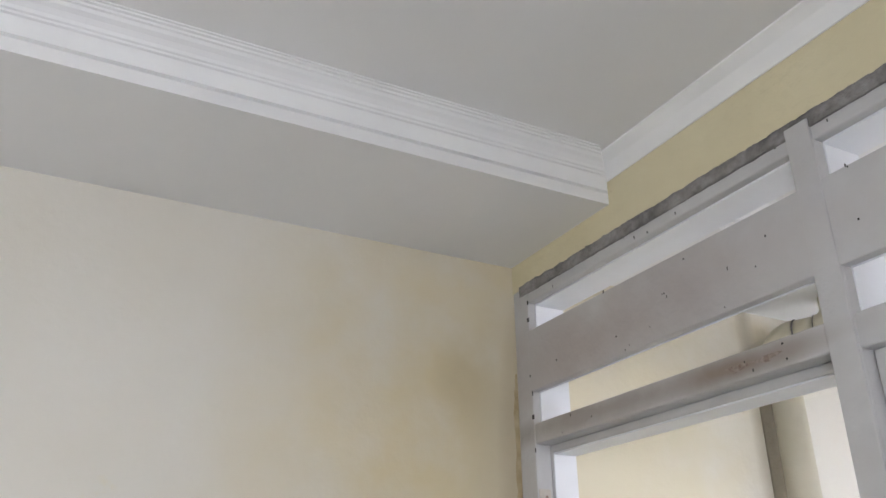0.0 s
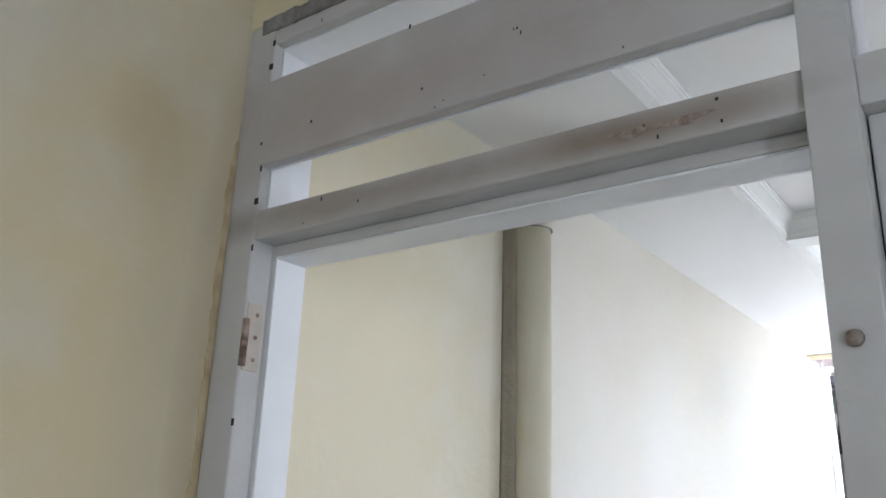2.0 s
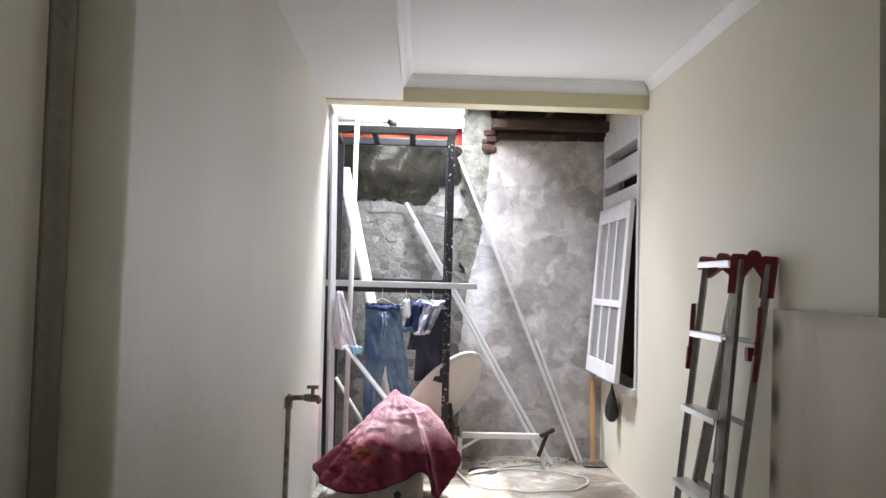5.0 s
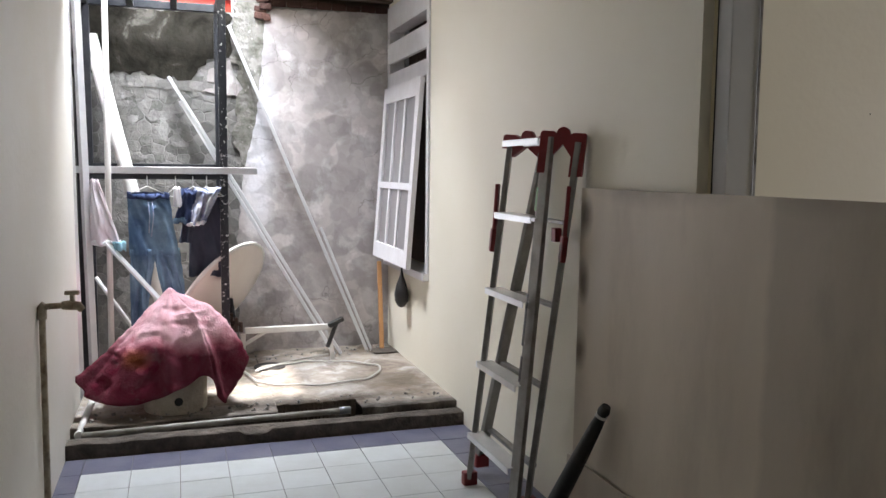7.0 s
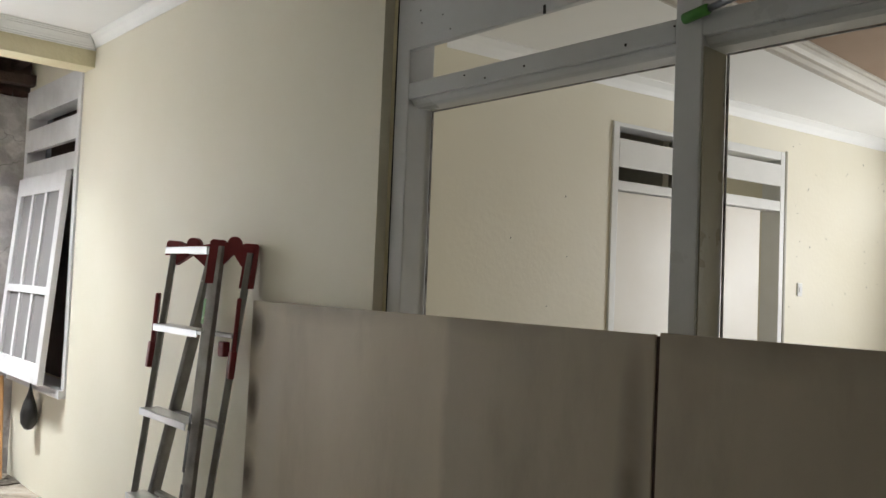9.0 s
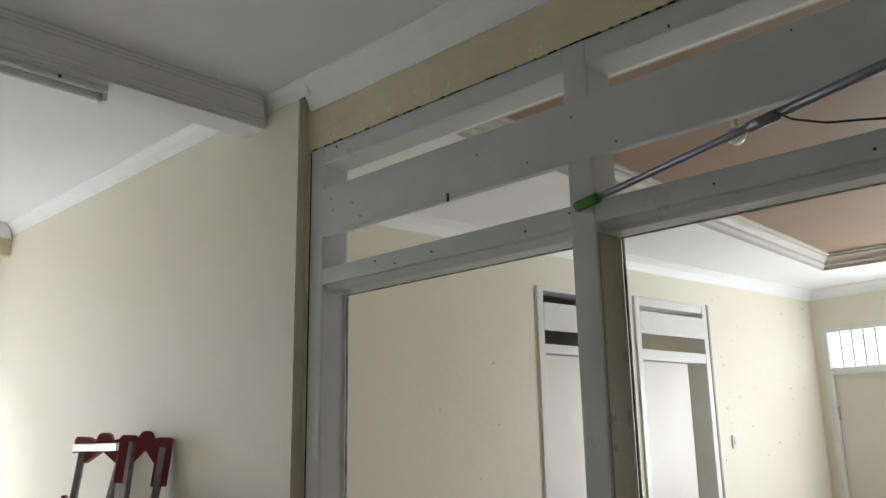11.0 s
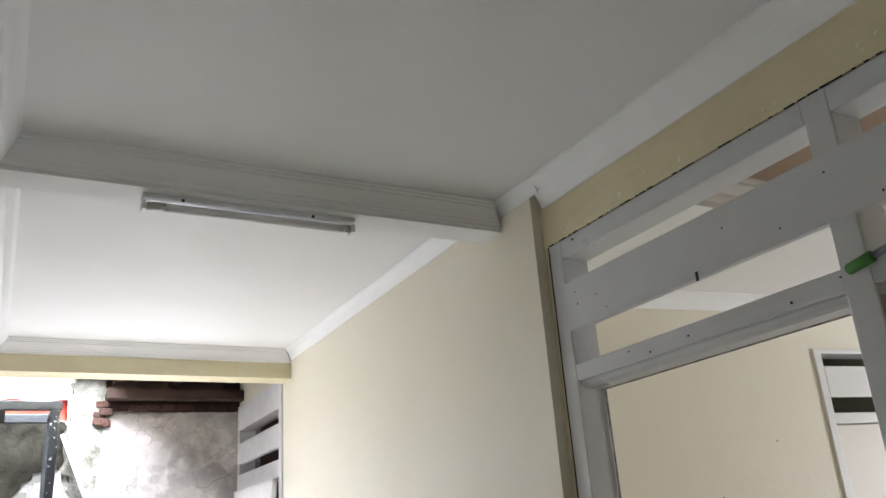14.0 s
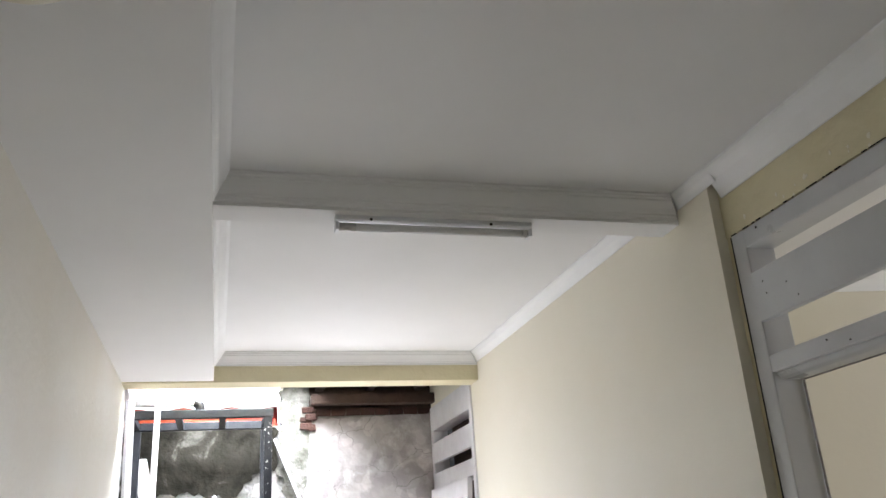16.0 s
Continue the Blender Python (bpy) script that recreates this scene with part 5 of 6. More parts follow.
box(bm, 1.08, 2.6, BACK + 0.12, BACK + 0.2, 2.5, 2.8)
box(bm, W + 0.02, 2.2, FAR + 0.16, BACK + 0.2, 2.9, 2.95)
thing("wall_yard_gable", bm, RAFTER, "dark gable boards under the yard roof", "wall", "structure")
raf = base("roof_timber", (1.5, 5.3, 2.6), "dark reddish old roof rafters and purlin", "rafter")
wpart("purlin", box(bmesh.new(), 1.12, W + 0.1, BACK - 0.12, BACK - 0.03, 2.56, 2.63, bevel=0.006), RAFTER, raf)
for xx in (1.16, 1.52, 1.88):
    wpart("rafter", box(bmesh.new(), xx, xx + 0.06, FAR + 0.17, BACK + 0.02, 2.67, 2.78, bevel=0.006), RAFTER, raf)
wpart("batten", box(bmesh.new(), 1.06, W + 0.05, 5.25, 5.30, 2.635, 2.672, bevel=0.004), RAFTER, raf)

# red tarpaulin beyond the wall
bm = bmesh.new()
grid_plane(bm, (-0.25, BACK + 0.09, 2.43), (1.16, 0, 0), (0, 0.10, 0.16), 30, 10, lambda a, b: (0, 0.01 * math.sin(a * 40), 0.012 * math.sin(a * 23 + b * 4)))
tarp = thing("tarpaulin", bm, TARP, "red and orange tarpaulin stretched above the yard wall", "tarpaulin")
bm = bmesh.new()
box(bm, -2.5, 4.5, 8.5, 8.55, 2.0, 6.5)
thing("backdrop_sky", bm, BRIGHT, "pale overexposed sky beyond the yard wall", "backdrop", "structure")
tarp.modifiers.new("thickness", "SOLIDIFY").thickness = 0.004

# ---- window with an open top-hung sash ----
win = base("yard_window", (W + 0.05, 5.27, 0.745), "white painted timber window with slotted transom and open sash", "window")
Y0, Y1 = 4.782, BACK - 0.005
def wbeam(name, y0, y1, z0, z1, d0=-0.012, d1=0.10, label=""):
    return wpart(name, box(bmesh.new(), W + d0, W + d1, y0, y1, z0, z1, bevel=0.003), SASH_PAINT, win, label)
wbeam("jamb", Y0, Y0 + 0.05, 0.745, 2.53)
wbeam("jamb", Y1 - 0.05, Y1, 0.745, 2.53)
wbeam("head", Y0 + 0.049, Y1 - 0.049, 2.36, 2.53)
wbeam("transom_panel", Y0 + 0.049, Y1 - 0.049, 2.135, 2.275, -0.012, 0.02)
wbeam("transom_rail", Y0 + 0.049, Y1 - 0.049, 1.965, 2.065)
wbeam("sill", Y0 - 0.002, Y1, 0.70, 0.748, -0.04, 0.12, "worn grey window sill")
# dark sheet closes the opening in place of the unlit room
wpart("backing", box(bmesh.new(), W + 0.148, W + 0.158, Y0, Y1, 0.74, 2.54), RAFTER, win, "dark board standing in for the unlit room behind")
# the sash: hinged at its head, swung out at the foot
SM = Matrix.Translation((W - 0.014, 0, 1.955)) @ Matrix.Rotation(radians(4.2), 4, "Y")
sh = 1.19
def sbox(name, y0, y1, z0, z1, x0=-0.032, x1=0.0, mat=SASH_PAINT, parent=None, label=""):
    bm = box(bmesh.new(), x0, x1, y0, y1, z0, z1, SM, 0.002)
    return wpart(name, bm, mat, win, label) if parent is None else part(name, bm, mat, parent, label)
S0, S1 = Y0 + 0.06, Y1 - 0.06
sash = sbox("sash", S0, S0 + 0.075, -sh, 0)
for nm, a, b, c, d in (("stile", S1 - 0.075, S1, -sh, 0), ("rail", S0 + 0.074, S1 - 0.074, -0.11, 0), ("rail", S0 + 0.074, S1 - 0.074, -sh, -sh + 0.11),
                       ("rail", S0 + 0.074, S1 - 0.074, -0.70, -0.655)):
    sbox(nm, a, b, c, d, parent=sash)
span = (S1 - S0 - 0.15)
for i in (1, 2):
    yy = S0 + 0.075 + span * i / 3
    sbox("glazing_bar", yy - 0.02, yy + 0.02, -sh + 0.10, -0.10, -0.030, -0.004, parent=sash)
for i in range(3):
    ya, yb = S0 + 0.075 + span * i / 3 + 0.018, S0 + 0.075 + span * (i + 1) / 3 - 0.018
    for c, d in ((-0.66, -0.105), (-sh + 0.105, -0.695)):
        sbox("pane", ya, yb, c, d, -0.018, -0.014, GLASS_FROST, sash, "dusty grey glass pane")

# black bag hung under the sill
bm = bmesh.new()
prof = [(0.012, 0.78), (0.007, 0.72), (0.018, 0.68), (0.045, 0.62), (0.062, 0.56), (0.058, 0.51), (0.03, 0.475), (0.004, 0.468)]
rings = []
for r, z in prof:
    rings.append([Vector((W - 0.055 + math.cos(a) * r * 0.75, 5.22 + math.sin(a) * r * (1 + 0.18 * math.sin(3 * a + z * 30)), z)) for a in [2 * math.pi * k / 18 for k in range(18)]])
loft(bm, rings, caps=True)
thing("plastic_bag", bm, BLACK, "black plastic bag hanging from the window sill", "bag")

# ---- black steel stand ----
stand = base("steel_stand", (0.42, 5.4, YARD_Z), "black painted steel frame stand with white paint flecks", "frame")
FY, RY, ZT = 5.18, 5.64, 2.445
for x0 in (0.0, 0.80):
    for y0, tag in ((FY, "front"), (RY, "rear")):
        wpart("post", box(bmesh.new(), x0 - 0.022, x0 + 0.026, y0 - 0.02, y0 + 0.02, YARD_Z - 0.02, ZT - 0.045, bevel=0.003), FLECKED_STEEL if (x0 > 0.5 and tag == "front") else BLACK_STEEL, stand)
for y0 in (FY, RY):
    wpart("top_beam", box(bmesh.new(), -0.03, 0.835, y0 - 0.022, y0 + 0.022, ZT - 0.05, ZT, bevel=0.003), BLACK_STEEL, stand)
for x0 in (-0.022, 0.25, 0.51, 0.78):
    wpart("joist", box(bmesh.new(), x0, x0 + 0.04, FY + 0.02, RY - 0.02, ZT - 0.046, ZT - 0.004, bevel=0.003), BLACK_STEEL, stand)
wpart("mid_beam", box(bmesh.new(), 0.02, 0.785, FY - 0.018, FY + 0.018, 1.315, 1.348, bevel=0.003), BLACK_STEEL, stand)
wpart("mid_beam", box(bmesh.new(), 0.02, 0.785, RY - 0.018, RY + 0.018, 1.38, 1.41, bevel=0.003), BLACK_STEEL, stand)

rail_t = thing("aluminium_rail", box(bmesh.new(), -0.03, 1.0, FY - 0.03, FY + 0.02, 1.349, 1.39, bevel=0.003), ALU_BRIGHT, "white aluminium rail lying across the black stand", "rail")
bm = bmesh.new()
pipe(bm, [(-0.03, FY + 0.03, ZT + 0.05), (0.36, FY + 0.03, ZT + 0.05)] + arc((0.36, FY + 0.03, ZT + 0.015), 0.035, (0, 0, 1), (1, 0, 0), 0, 90, 6) + [(0.395, FY + 0.03, ZT + 0.001)], 0.022, 14)
top_pipe = thing("supply_pipe", bm, PVC, "white water pipe with a black elbow on the stand", "pipe")
part("elbow", pipe(bmesh.new(), arc((0.36, FY + 0.03, ZT + 0.015), 0.035, (0, 0, 1), (1, 0, 0), 0, 90, 6) + [(0.395, FY + 0.03, ZT)], 0.028, 14), BLACK, top_pipe, "black plastic elbow")


# ---- long lengths leaning in the yard ----
def profile_bar(name, a, b, w, h, label, group="lengths leaning in the yard"):
    bm = bmesh.new()
    bar(bm, a, b, w, h, 0.002)
    ob = thing(name, bm, ALU_BRIGHT, label, "aluminium bar", group=group)
    d = (Vector(b) - Vector(a)).normalized()
    s = Vector((0, -1, 0))
    bm = bmesh.new()
    bar(bm, Vector(a) + s * (h / 2 + 0.003), Vector(b) + s * (h / 2 + 0.003), w * 0.25, 0.006)
    part("rib", bm, ALU_BRIGHT, ob)
    return ob


profile_bar("aluminium_bar", (1.60, 5.56, YARD_Z), (0.49, 5.765, 1.985), 0.035, 0.02, "silver aluminium profile leaning on the yard wall")
profile_bar("aluminium_bar", (1.55, 5.54, YARD_Z), (0.56, 5.76, 1.83), 0.03, 0.02, "thin silver aluminium profile leaning beside another")
profile_bar("aluminium_bar", (1.80, 5.62, YARD_Z), (0.88, 5.765, 2.34), 0.04, 0.022, "long white aluminium profile leaning on the grey render")
profile_bar("aluminium_bar", (1.83, 5.60, YARD_Z), (1.485, 5.70, 0.98), 0.028, 0.016, "thin silver aluminium strip leaning on the grey render")
profile_bar("aluminium_bar", (0.045, 5.10, YARD_Z), (0.0, 5.135, 2.50), 0.05, 0.025, "pale blue-white aluminium profile standing by the stand")
profile_bar("aluminium_bar", (-0.02, 5.0, 0.0), (-0.045, 5.04, 2.44), 0.035, 0.03, "white aluminium corner profile standing at the wall")
pv = thing("pvc_pipe", pipe(bmesh.new(), [(0.52, 5.46, YARD_Z), (0.02, 5.73, 2.22)], 0.045, 20), PVC, "thick white plastic pipe leaning in the corner", "pipe")
thing("pvc_pipe", pipe(bmesh.new(), [(0.14, 5.12, YARD_Z), (0.155, 5.14, 2.52)], 0.017, 14), PVC, "thin white plastic pipe standing against the stand", "pipe")
thing("pvc_pipe", pipe(bmesh.new(), [(0.05, 5.30, 0.72), (0.24, 5.30, 0.42), (0.42, 5.32, YARD_Z)], 0.012, 10), PVC, "thin white plastic pipe leaning inside the stand", "pipe")
profile_bar("aluminium_bar", (0.52, 4.95, 0.5), (0.13, 5.10, 0.945), 0.05, 0.014, "bright bent aluminium strip leaning on a pipe")

# pipe lying in the gutter
gut = base("gutter_pipe", (1.0, 4.25, 0.05), "white plastic water pipe lying along the kerb", "pipe")
wpart("tube", pipe(bmesh.new(), [(0.06, 4.225, 0.075), (0.7, 4.245, 0.082), (1.36, 4.262, 0.084)], 0.016, 12), DIRTY_PIPE, gut)
wpart("cap", pipe(bmesh.new(), [(1.34, 4.262, 0.084), (1.40, 4.263, 0.084)], 0.021, 12), TUBE, gut, "grey end coupling")
wpart("elbow", pipe(bmesh.new(), [(0.05, 4.225, 0.075), (0.045, 4.25, 0.075)], 0.022, 12), PVC, gut)
wpart("branch", pipe(bmesh.new(), [(0.045, 4.24, 0.075), (0.07, 4.75, 0.125)], 0.016, 12), PVC, gut)

# ---- red cloth over a bucket ----
bk = base("mortar_bucket", (0.50, 4.53, YARD_Z), "cream mortar-stained plastic bucket", "bucket")
wpart("body", pipe(bmesh.new(), [(0.50, 4.545, YARD_Z - 0.015), (0.50, 4.545, YARD_Z), (0.50, 4.545, YARD_Z + 0.22)], [0.155, 0.164, 0.166], 28), BUCKET, bk)
wpart("hole", pipe(bmesh.new(), [(0.515, 4.385, 0.165), (0.515, 4.372, 0.167)], 0.022, 12), DARK_GAP, bk, "dark tap hole")
# hem of the cloth, going round from its right point by the front: place and how far the cloth bellies out
HEM = [((0.87, 4.50, 0.33), 0.11), ((0.74, 4.36, 0.145), 0.17), ((0.66, 4.335, 0.30), 0.13), ((0.50, 4.325, 0.235), 0.12), ((0.30, 4.335, 0.175), 0.08),
       ((0.07, 4.42, 0.20), 0.02), ((0.035, 4.52, 0.31), -0.02), ((0.20, 4.78, 0.32), 0.03), ((0.50, 4.86, 0.36), 0.05), ((0.76, 4.74, 0.38), 0.08)]


def hem_at(u):
    """Smooth closed curve through the hem."""
    n = len(HEM)
    i = int(u * n) % n
    f = u * n - int(u * n)
    p = [[*HEM[(i + k) % n][0], HEM[(i + k) % n][1]] for k in (-1, 0, 1, 2)]
    return [0.5 * (2 * b_ + (c_ - a_) * f + (2 * a_ - 5 * b_ + 4 * c_ - d_) * f * f + (3 * b_ - a_ - 3 * c_ + d_) * f ** 3) for a_, b_, c_, d_ in zip(*p)]


bm = bmesh.new()
rings = []
NS, NR = 200, 60
for j in range(1, NR + 1):
    f = j / NR
    ring = []
    for k in range(NS):
        u = k / NS
        hx, hy, hz, belly = hem_at(u)
        a = 2 * math.pi * u
        p = Vector((0.48 + (hx - 0.48) * f, 4.60 + (hy - 4.60) * f, 0.745 + (hz - 0.745) * f + belly * math.sin(math.pi * f ** 1.5)))
        out = Vector((hx - 0.48, (hy - 4.60) * 1.3, 0.12)).normalized()
        # long folds that grow to the hem, creases across them, small crumples
        deep = 0.020 * math.sin(7 * a + 1.2 * math.sin(3 * a) + 1.5 * f) + 0.010 * math.sin(15 * a + 2.0 + 2 * f)
        crease = abs(noise.noise(Vector((p.x * 9, p.y * 9 + 3, p.z * 9)))) * 0.016 - 0.003
        crumple = 0.006 - abs(noise.noise(Vector((p.x * 10 + 5, p.y * 10, p.z * 26)))) * 0.014 - abs(noise.noise(Vector((p.x * 30, p.y * 30, p.z * 30)))) * 0.007
        p += out * (deep * f ** 1.3 + (crease + crumple) * min(1.0, f * 4))
        p.z += 0.010 * noise.noise(p * 12 + Vector((0, 4, 0))) * min(1.0, f * 3)
        ring.append(Vector((max(0.012, p.x), p.y, max(p.z, YARD_Z + 0.012))))
    rings.append(ring)
loft(bm, rings)
bm.verts.ensure_lookup_table()
bm.faces.new([bm.verts[i] for i in range(NS)])
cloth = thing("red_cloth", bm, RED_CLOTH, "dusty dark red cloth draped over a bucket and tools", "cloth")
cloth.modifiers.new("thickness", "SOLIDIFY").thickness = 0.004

# ---- satellite dish ----
dish = base("satellite_dish", (0.93, 5.45, YARD_Z), "cream satellite dish standing among yard clutter", "satellite dish")
dn = Vector((-0.65, 0.52, 0.54)).normalized()
dm = Matrix.Translation((0.79, 5.462, 0.585)) @ dn.to_track_quat("Z", "Y").to_matrix().to_4x4() @ Matrix.Rotation(radians(24), 4, "Z")
bm = bmesh.new()
rings = []
for j in range(13):
    f = j / 12
    rings.append([dm @ Vector((math.cos(a) * 0.365 * f, math.sin(a) * 0.38 * f, 0.075 * f * f - 0.075)) for a in [2 * math.pi * k / 40 for k in range(40)]])
rings[0] = [dm @ Vector((math.cos(2 * math.pi * k / 40) * 0.004, math.sin(2 * math.pi * k / 40) * 0.004, -0.075)) for k in range(40)]
loft(bm, rings)
refl = wpart("reflector", bm, DISH, dish)
refl.modifiers.new("thickness", "SOLIDIFY").thickness = 0.006
# rim thickened and whitened: the sunlit edge is in its colour
bm = bmesh.new()
pipe(bm, [dm @ Vector((math.cos(2 * math.pi * k / 40) * 0.367, math.sin(2 * math.pi * k / 40) * 0.382, 0.002)) for k in range(41)], 0.012, 10, False)
wpart("rim", bm, PVC, dish, "thick white rim for the dish's sunlit edge")
bm = bmesh.new()
pipe(bm, [dm @ Vector((0, 0, -0.08)), (0.86, 5.40, 0.42), (0.87, 5.42, YARD_Z)], 0.018, 10)
wpart("mast", bm, BLACK_STEEL, dish)
bm = bmesh.new()
for i in range(4):
    box(bm, 0.80 + i * 0.03, 0.82 + i * 0.03, 5.25, 5.29, 0.42 - i * 0.035 + 0.03 * (i % 2), 0.50 - i * 0.03, bevel=0.003)
    pipe(bm, [(0.79 + i * 0.03, 5.23, 0.46 - i * 0.02), (0.79 + i * 0.03, 5.31, 0.47 - i * 0.02)], 0.008, 8)
bar(bm, (0.80, 5.27, 0.45), (0.84, 5.40, 0.34), 0.03, 0.02)
bar(bm, (0.86, 5.27, 0.40), (0.84, 5.50, 0.28), 0.03, 0.02)
wpart("bracket", bm, RAFTER, dish, "rusty bolted bracket")

# white bracket frame with a black tool on it
br = base("white_bracket", (1.2, 5.42, YARD_Z), "white painted steel bracket frame standing on the slab", "bracket")
wpart("bar", box(bmesh.new(), 0.93, 1.50, 5.36, 5.40, 0.31, 0.35, bevel=0.004), PVC, br)
wpart("brace", bar(bmesh.new(), (0.93, 5.38, 0.24), (1.06, 5.38, 0.315), 0.03, 0.02, 0.003), PVC, br)
wpart("brace", bar(bmesh.new(), (0.92, 5.38, 0.31), (0.92, 5.38, YARD_Z - 0.01), 0.03, 0.03, 0.003), PVC, br)
wpart("leg", bar(bmesh.new(), (1.49, 5.38, 0.31), (1.51, 5.38, YARD_Z - 0.01), 0.025, 0.025, 0.003), PVC, br)
tool = base("hammer", (1.52, 5.34, 0.2), "black hand tool propped against the bracket frame", "tool")
wpart("handle", bar(bmesh.new(), (1.465, 5.335, 0.20), (1.53, 5.35, 0.36), 0.03, 0.02, 0.004), BLACK, tool)
wpart("head", bar(bmesh.new(), (1.475, 5.33, 0.345), (1.575, 5.36, 0.385), 0.035, 0.03, 0.005), BLACK, tool)

# hoe against the back wall
hoe = base("hoe", (1.91, 5.68, YARD_Z), "hoe with an orange wooden handle leaning in the corner", "hoe")
wpart("handle", bar(bmesh.new(), (1.905, 5.60, YARD_Z + 0.01), (1.925, 5.775, 0.72), 0.032, 0.026, 0.005), WOOD, hoe)
wpart("blade", box(bmesh.new(), 1.82, 1.99, 5.46, 5.62, YARD_Z + 0.004, YARD_Z + 0.012, bevel=0.002), KERB, hoe, "mortar-caked flat blade")

# hose on the slab
bm = bmesh.new()
hp = []
for i in range(61):
    f = i / 60
    a = radians(-150 + 300 * f)
    hp.append((1.33 + 0.42 * math.cos(a) + 0.012 * math.sin(5 * a), 5.02 + 0.30 * math.sin(a), YARD_Z + 0.014 + 0.004 * math.sin(9 * a)))
hp = [(0.9, 5.2, YARD_Z + 0.014)] + hp[::1] + [(1.25, 5.38, YARD_Z + 0.014), (1.50, 5.50, YARD_Z + 0.014)]
pipe(bm, hp, 0.0065, 8)
thing("garden_hose", bm, HOSE, "loop of thin grey hose lying on the slab", "hose")
bm = bmesh.new()
pipe(bm, [(1.08, 5.30, YARD_Z - 0.004), (1.08, 5.30, YARD_Z + 0.006)], 0.10, 24)
thing("drain_cover", bm, DARK_GAP, "dark round drain pit in the slab", "drain")


# ---- washing on the stand ----
def cloth_tube(bm, rows, cy, n=72, seed=0, wob=0.010, dip=0.0, caps=True):
    """A hanging garment: rows of (x centre, half width, z), flattened in y, with drooping folds; dip lowers the front of an open top."""
    rings = []
    z_top, z_low = rows[0][2], rows[-1][2]
    for x, w, z in rows:
        ring = []
        g = (z_top - z) / max(0.001, z_top - z_low)
        for k in range(n):
            a = 2 * math.pi * k / n
            ca, sa = math.cos(a), math.sin(a)
            fold = wob * (1.3 * math.sin(4.5 * ca + 2.2 * noise.noise(Vector((seed, z * 5, ca))) + seed) * (0.3 + 0.7 * g)
                          + 1.6 * noise.noise(Vector((ca * 2.2 + seed, z * 9 + ca * 3, sa * 0.6))) + 0.9 * noise.noise(Vector((ca * 6, z * 24, seed + sa))))
            hem = 0.016 * noise.noise(Vector((ca * 2.5, seed, 1.0))) * (1.0 if g > 0.99 or g < 0.01 else 0.4)
            drop = dip * max(0.0, -sa) * (1 - abs(ca) ** 2) * max(0.0, 1 - g * 4)
            ring.append(Vector((x + ca * (w + fold * 0.4), cy + sa * 0.030 + fold * 1.2, z + hem - drop)))
        rings.append(ring)
    return loft(bm, rings, caps=caps)


def hang_rows(x0, x1, w0, w1, z0, z1, n=24):
    return [(x0 + (x1 - x0) * i / n, w0 + (w1 - w0) * i / n, z0 + (z1 - z0) * i / n) for i in range(n + 1)]


jeans = base("jeans", (0.36, FY, 1.2), "faded blue denim jeans with a drawstring hanging from the stand", "jeans", group="washing on the stand")
waist = wpart("waist", cloth_tube(bmesh.new(), hang_rows(0.365, 0.395, 0.116, 0.140, 1.232, 0.86), FY - 0.035, seed=1, dip=0.05, caps=False), DENIM, jeans)
waist.modifiers.new("thickness", "SOLIDIFY").thickness = 0.004
wpart("leg", cloth_tube(bmesh.new(), hang_rows(0.328, 0.290, 0.074, 0.042, 0.90, 0.44), FY - 0.035, seed=2), DENIM, jeans)
wpart("leg", cloth_tube(bmesh.new(), hang_rows(0.458, 0.505, 0.080, 0.058, 0.90, 0.54), FY - 0.03, seed=3), DENIM, jeans, "leg bleached pale by the light side")
band = wpart("waistband", cloth_tube(bmesh.new(), hang_rows(0.365, 0.367, 0.119, 0.121, 1.240, 1.200, 3), FY - 0.035, seed=1, dip=0.05, caps=False), NAVY, jeans, "darker waistband")
band.modifiers.new("thickness", "SOLIDIFY").thickness = 0.005
for dx in (0.0, 0.022):
    wpart("drawstring", pipe(bmesh.new(), [(0.365 + dx, FY - 0.082, 1.185), (0.372 + dx, FY - 0.086, 1.10), (0.366 + dx * 0.6, FY - 0.084, 1.0 - dx)], 0.0032, 6), STRIPE, jeans, "pale drawstring")
scrap = base("cloth_scrap", (0.527, FY, 1.2), "small white cloth pegged between jeans and shorts", "cloth", group="washing on the stand")
wpart("body", cloth_tube(bmesh.new(), hang_rows(0.527, 0.535, 0.020, 0.024, 1.27, 1.155, 8), FY - 0.06, seed=6, wob=0.005), COOL_WHITE, scrap)
und = base("shorts", (0.58, FY, 1.2), "navy shorts pegged on the stand", "shorts", group="washing on the stand")
wpart("body", cloth_tube(bmesh.new(), hang_rows(0.605, 0.562, 0.050, 0.060, 1.262, 1.055), FY - 0.045, seed=9, wob=0.015, dip=0.03), NAVY, und)
wpart("hem", cloth_tube(bmesh.new(), hang_rows(0.566, 0.560, 0.061, 0.062, 1.085, 1.055, 2), FY - 0.046, seed=9, wob=0.015), DENIM, und, "paler blue hem")
und2 = base("shorts", (0.68, FY, 1.2), "pale striped shorts hanging tilted from the stand", "shorts", group="washing on the stand")
wpart("body", cloth_tube(bmesh.new(), hang_rows(0.712, 0.632, 0.078, 0.052, 1.268, 1.045), FY - 0.06, seed=12, wob=0.018, dip=0.03), STRIPE, und2)
wpart("leg_band", cloth_tube(bmesh.new(), hang_rows(0.640, 0.630, 0.056, 0.052, 1.066, 1.040, 2), FY - 0.062, seed=12, wob=0.016), COOL_WHITE, und2, "white leg band")
sh_ = base("shirt", (0.70, FY, 1.2), "dark grey shirt hanging behind the shorts", "shirt", group="washing on the stand")
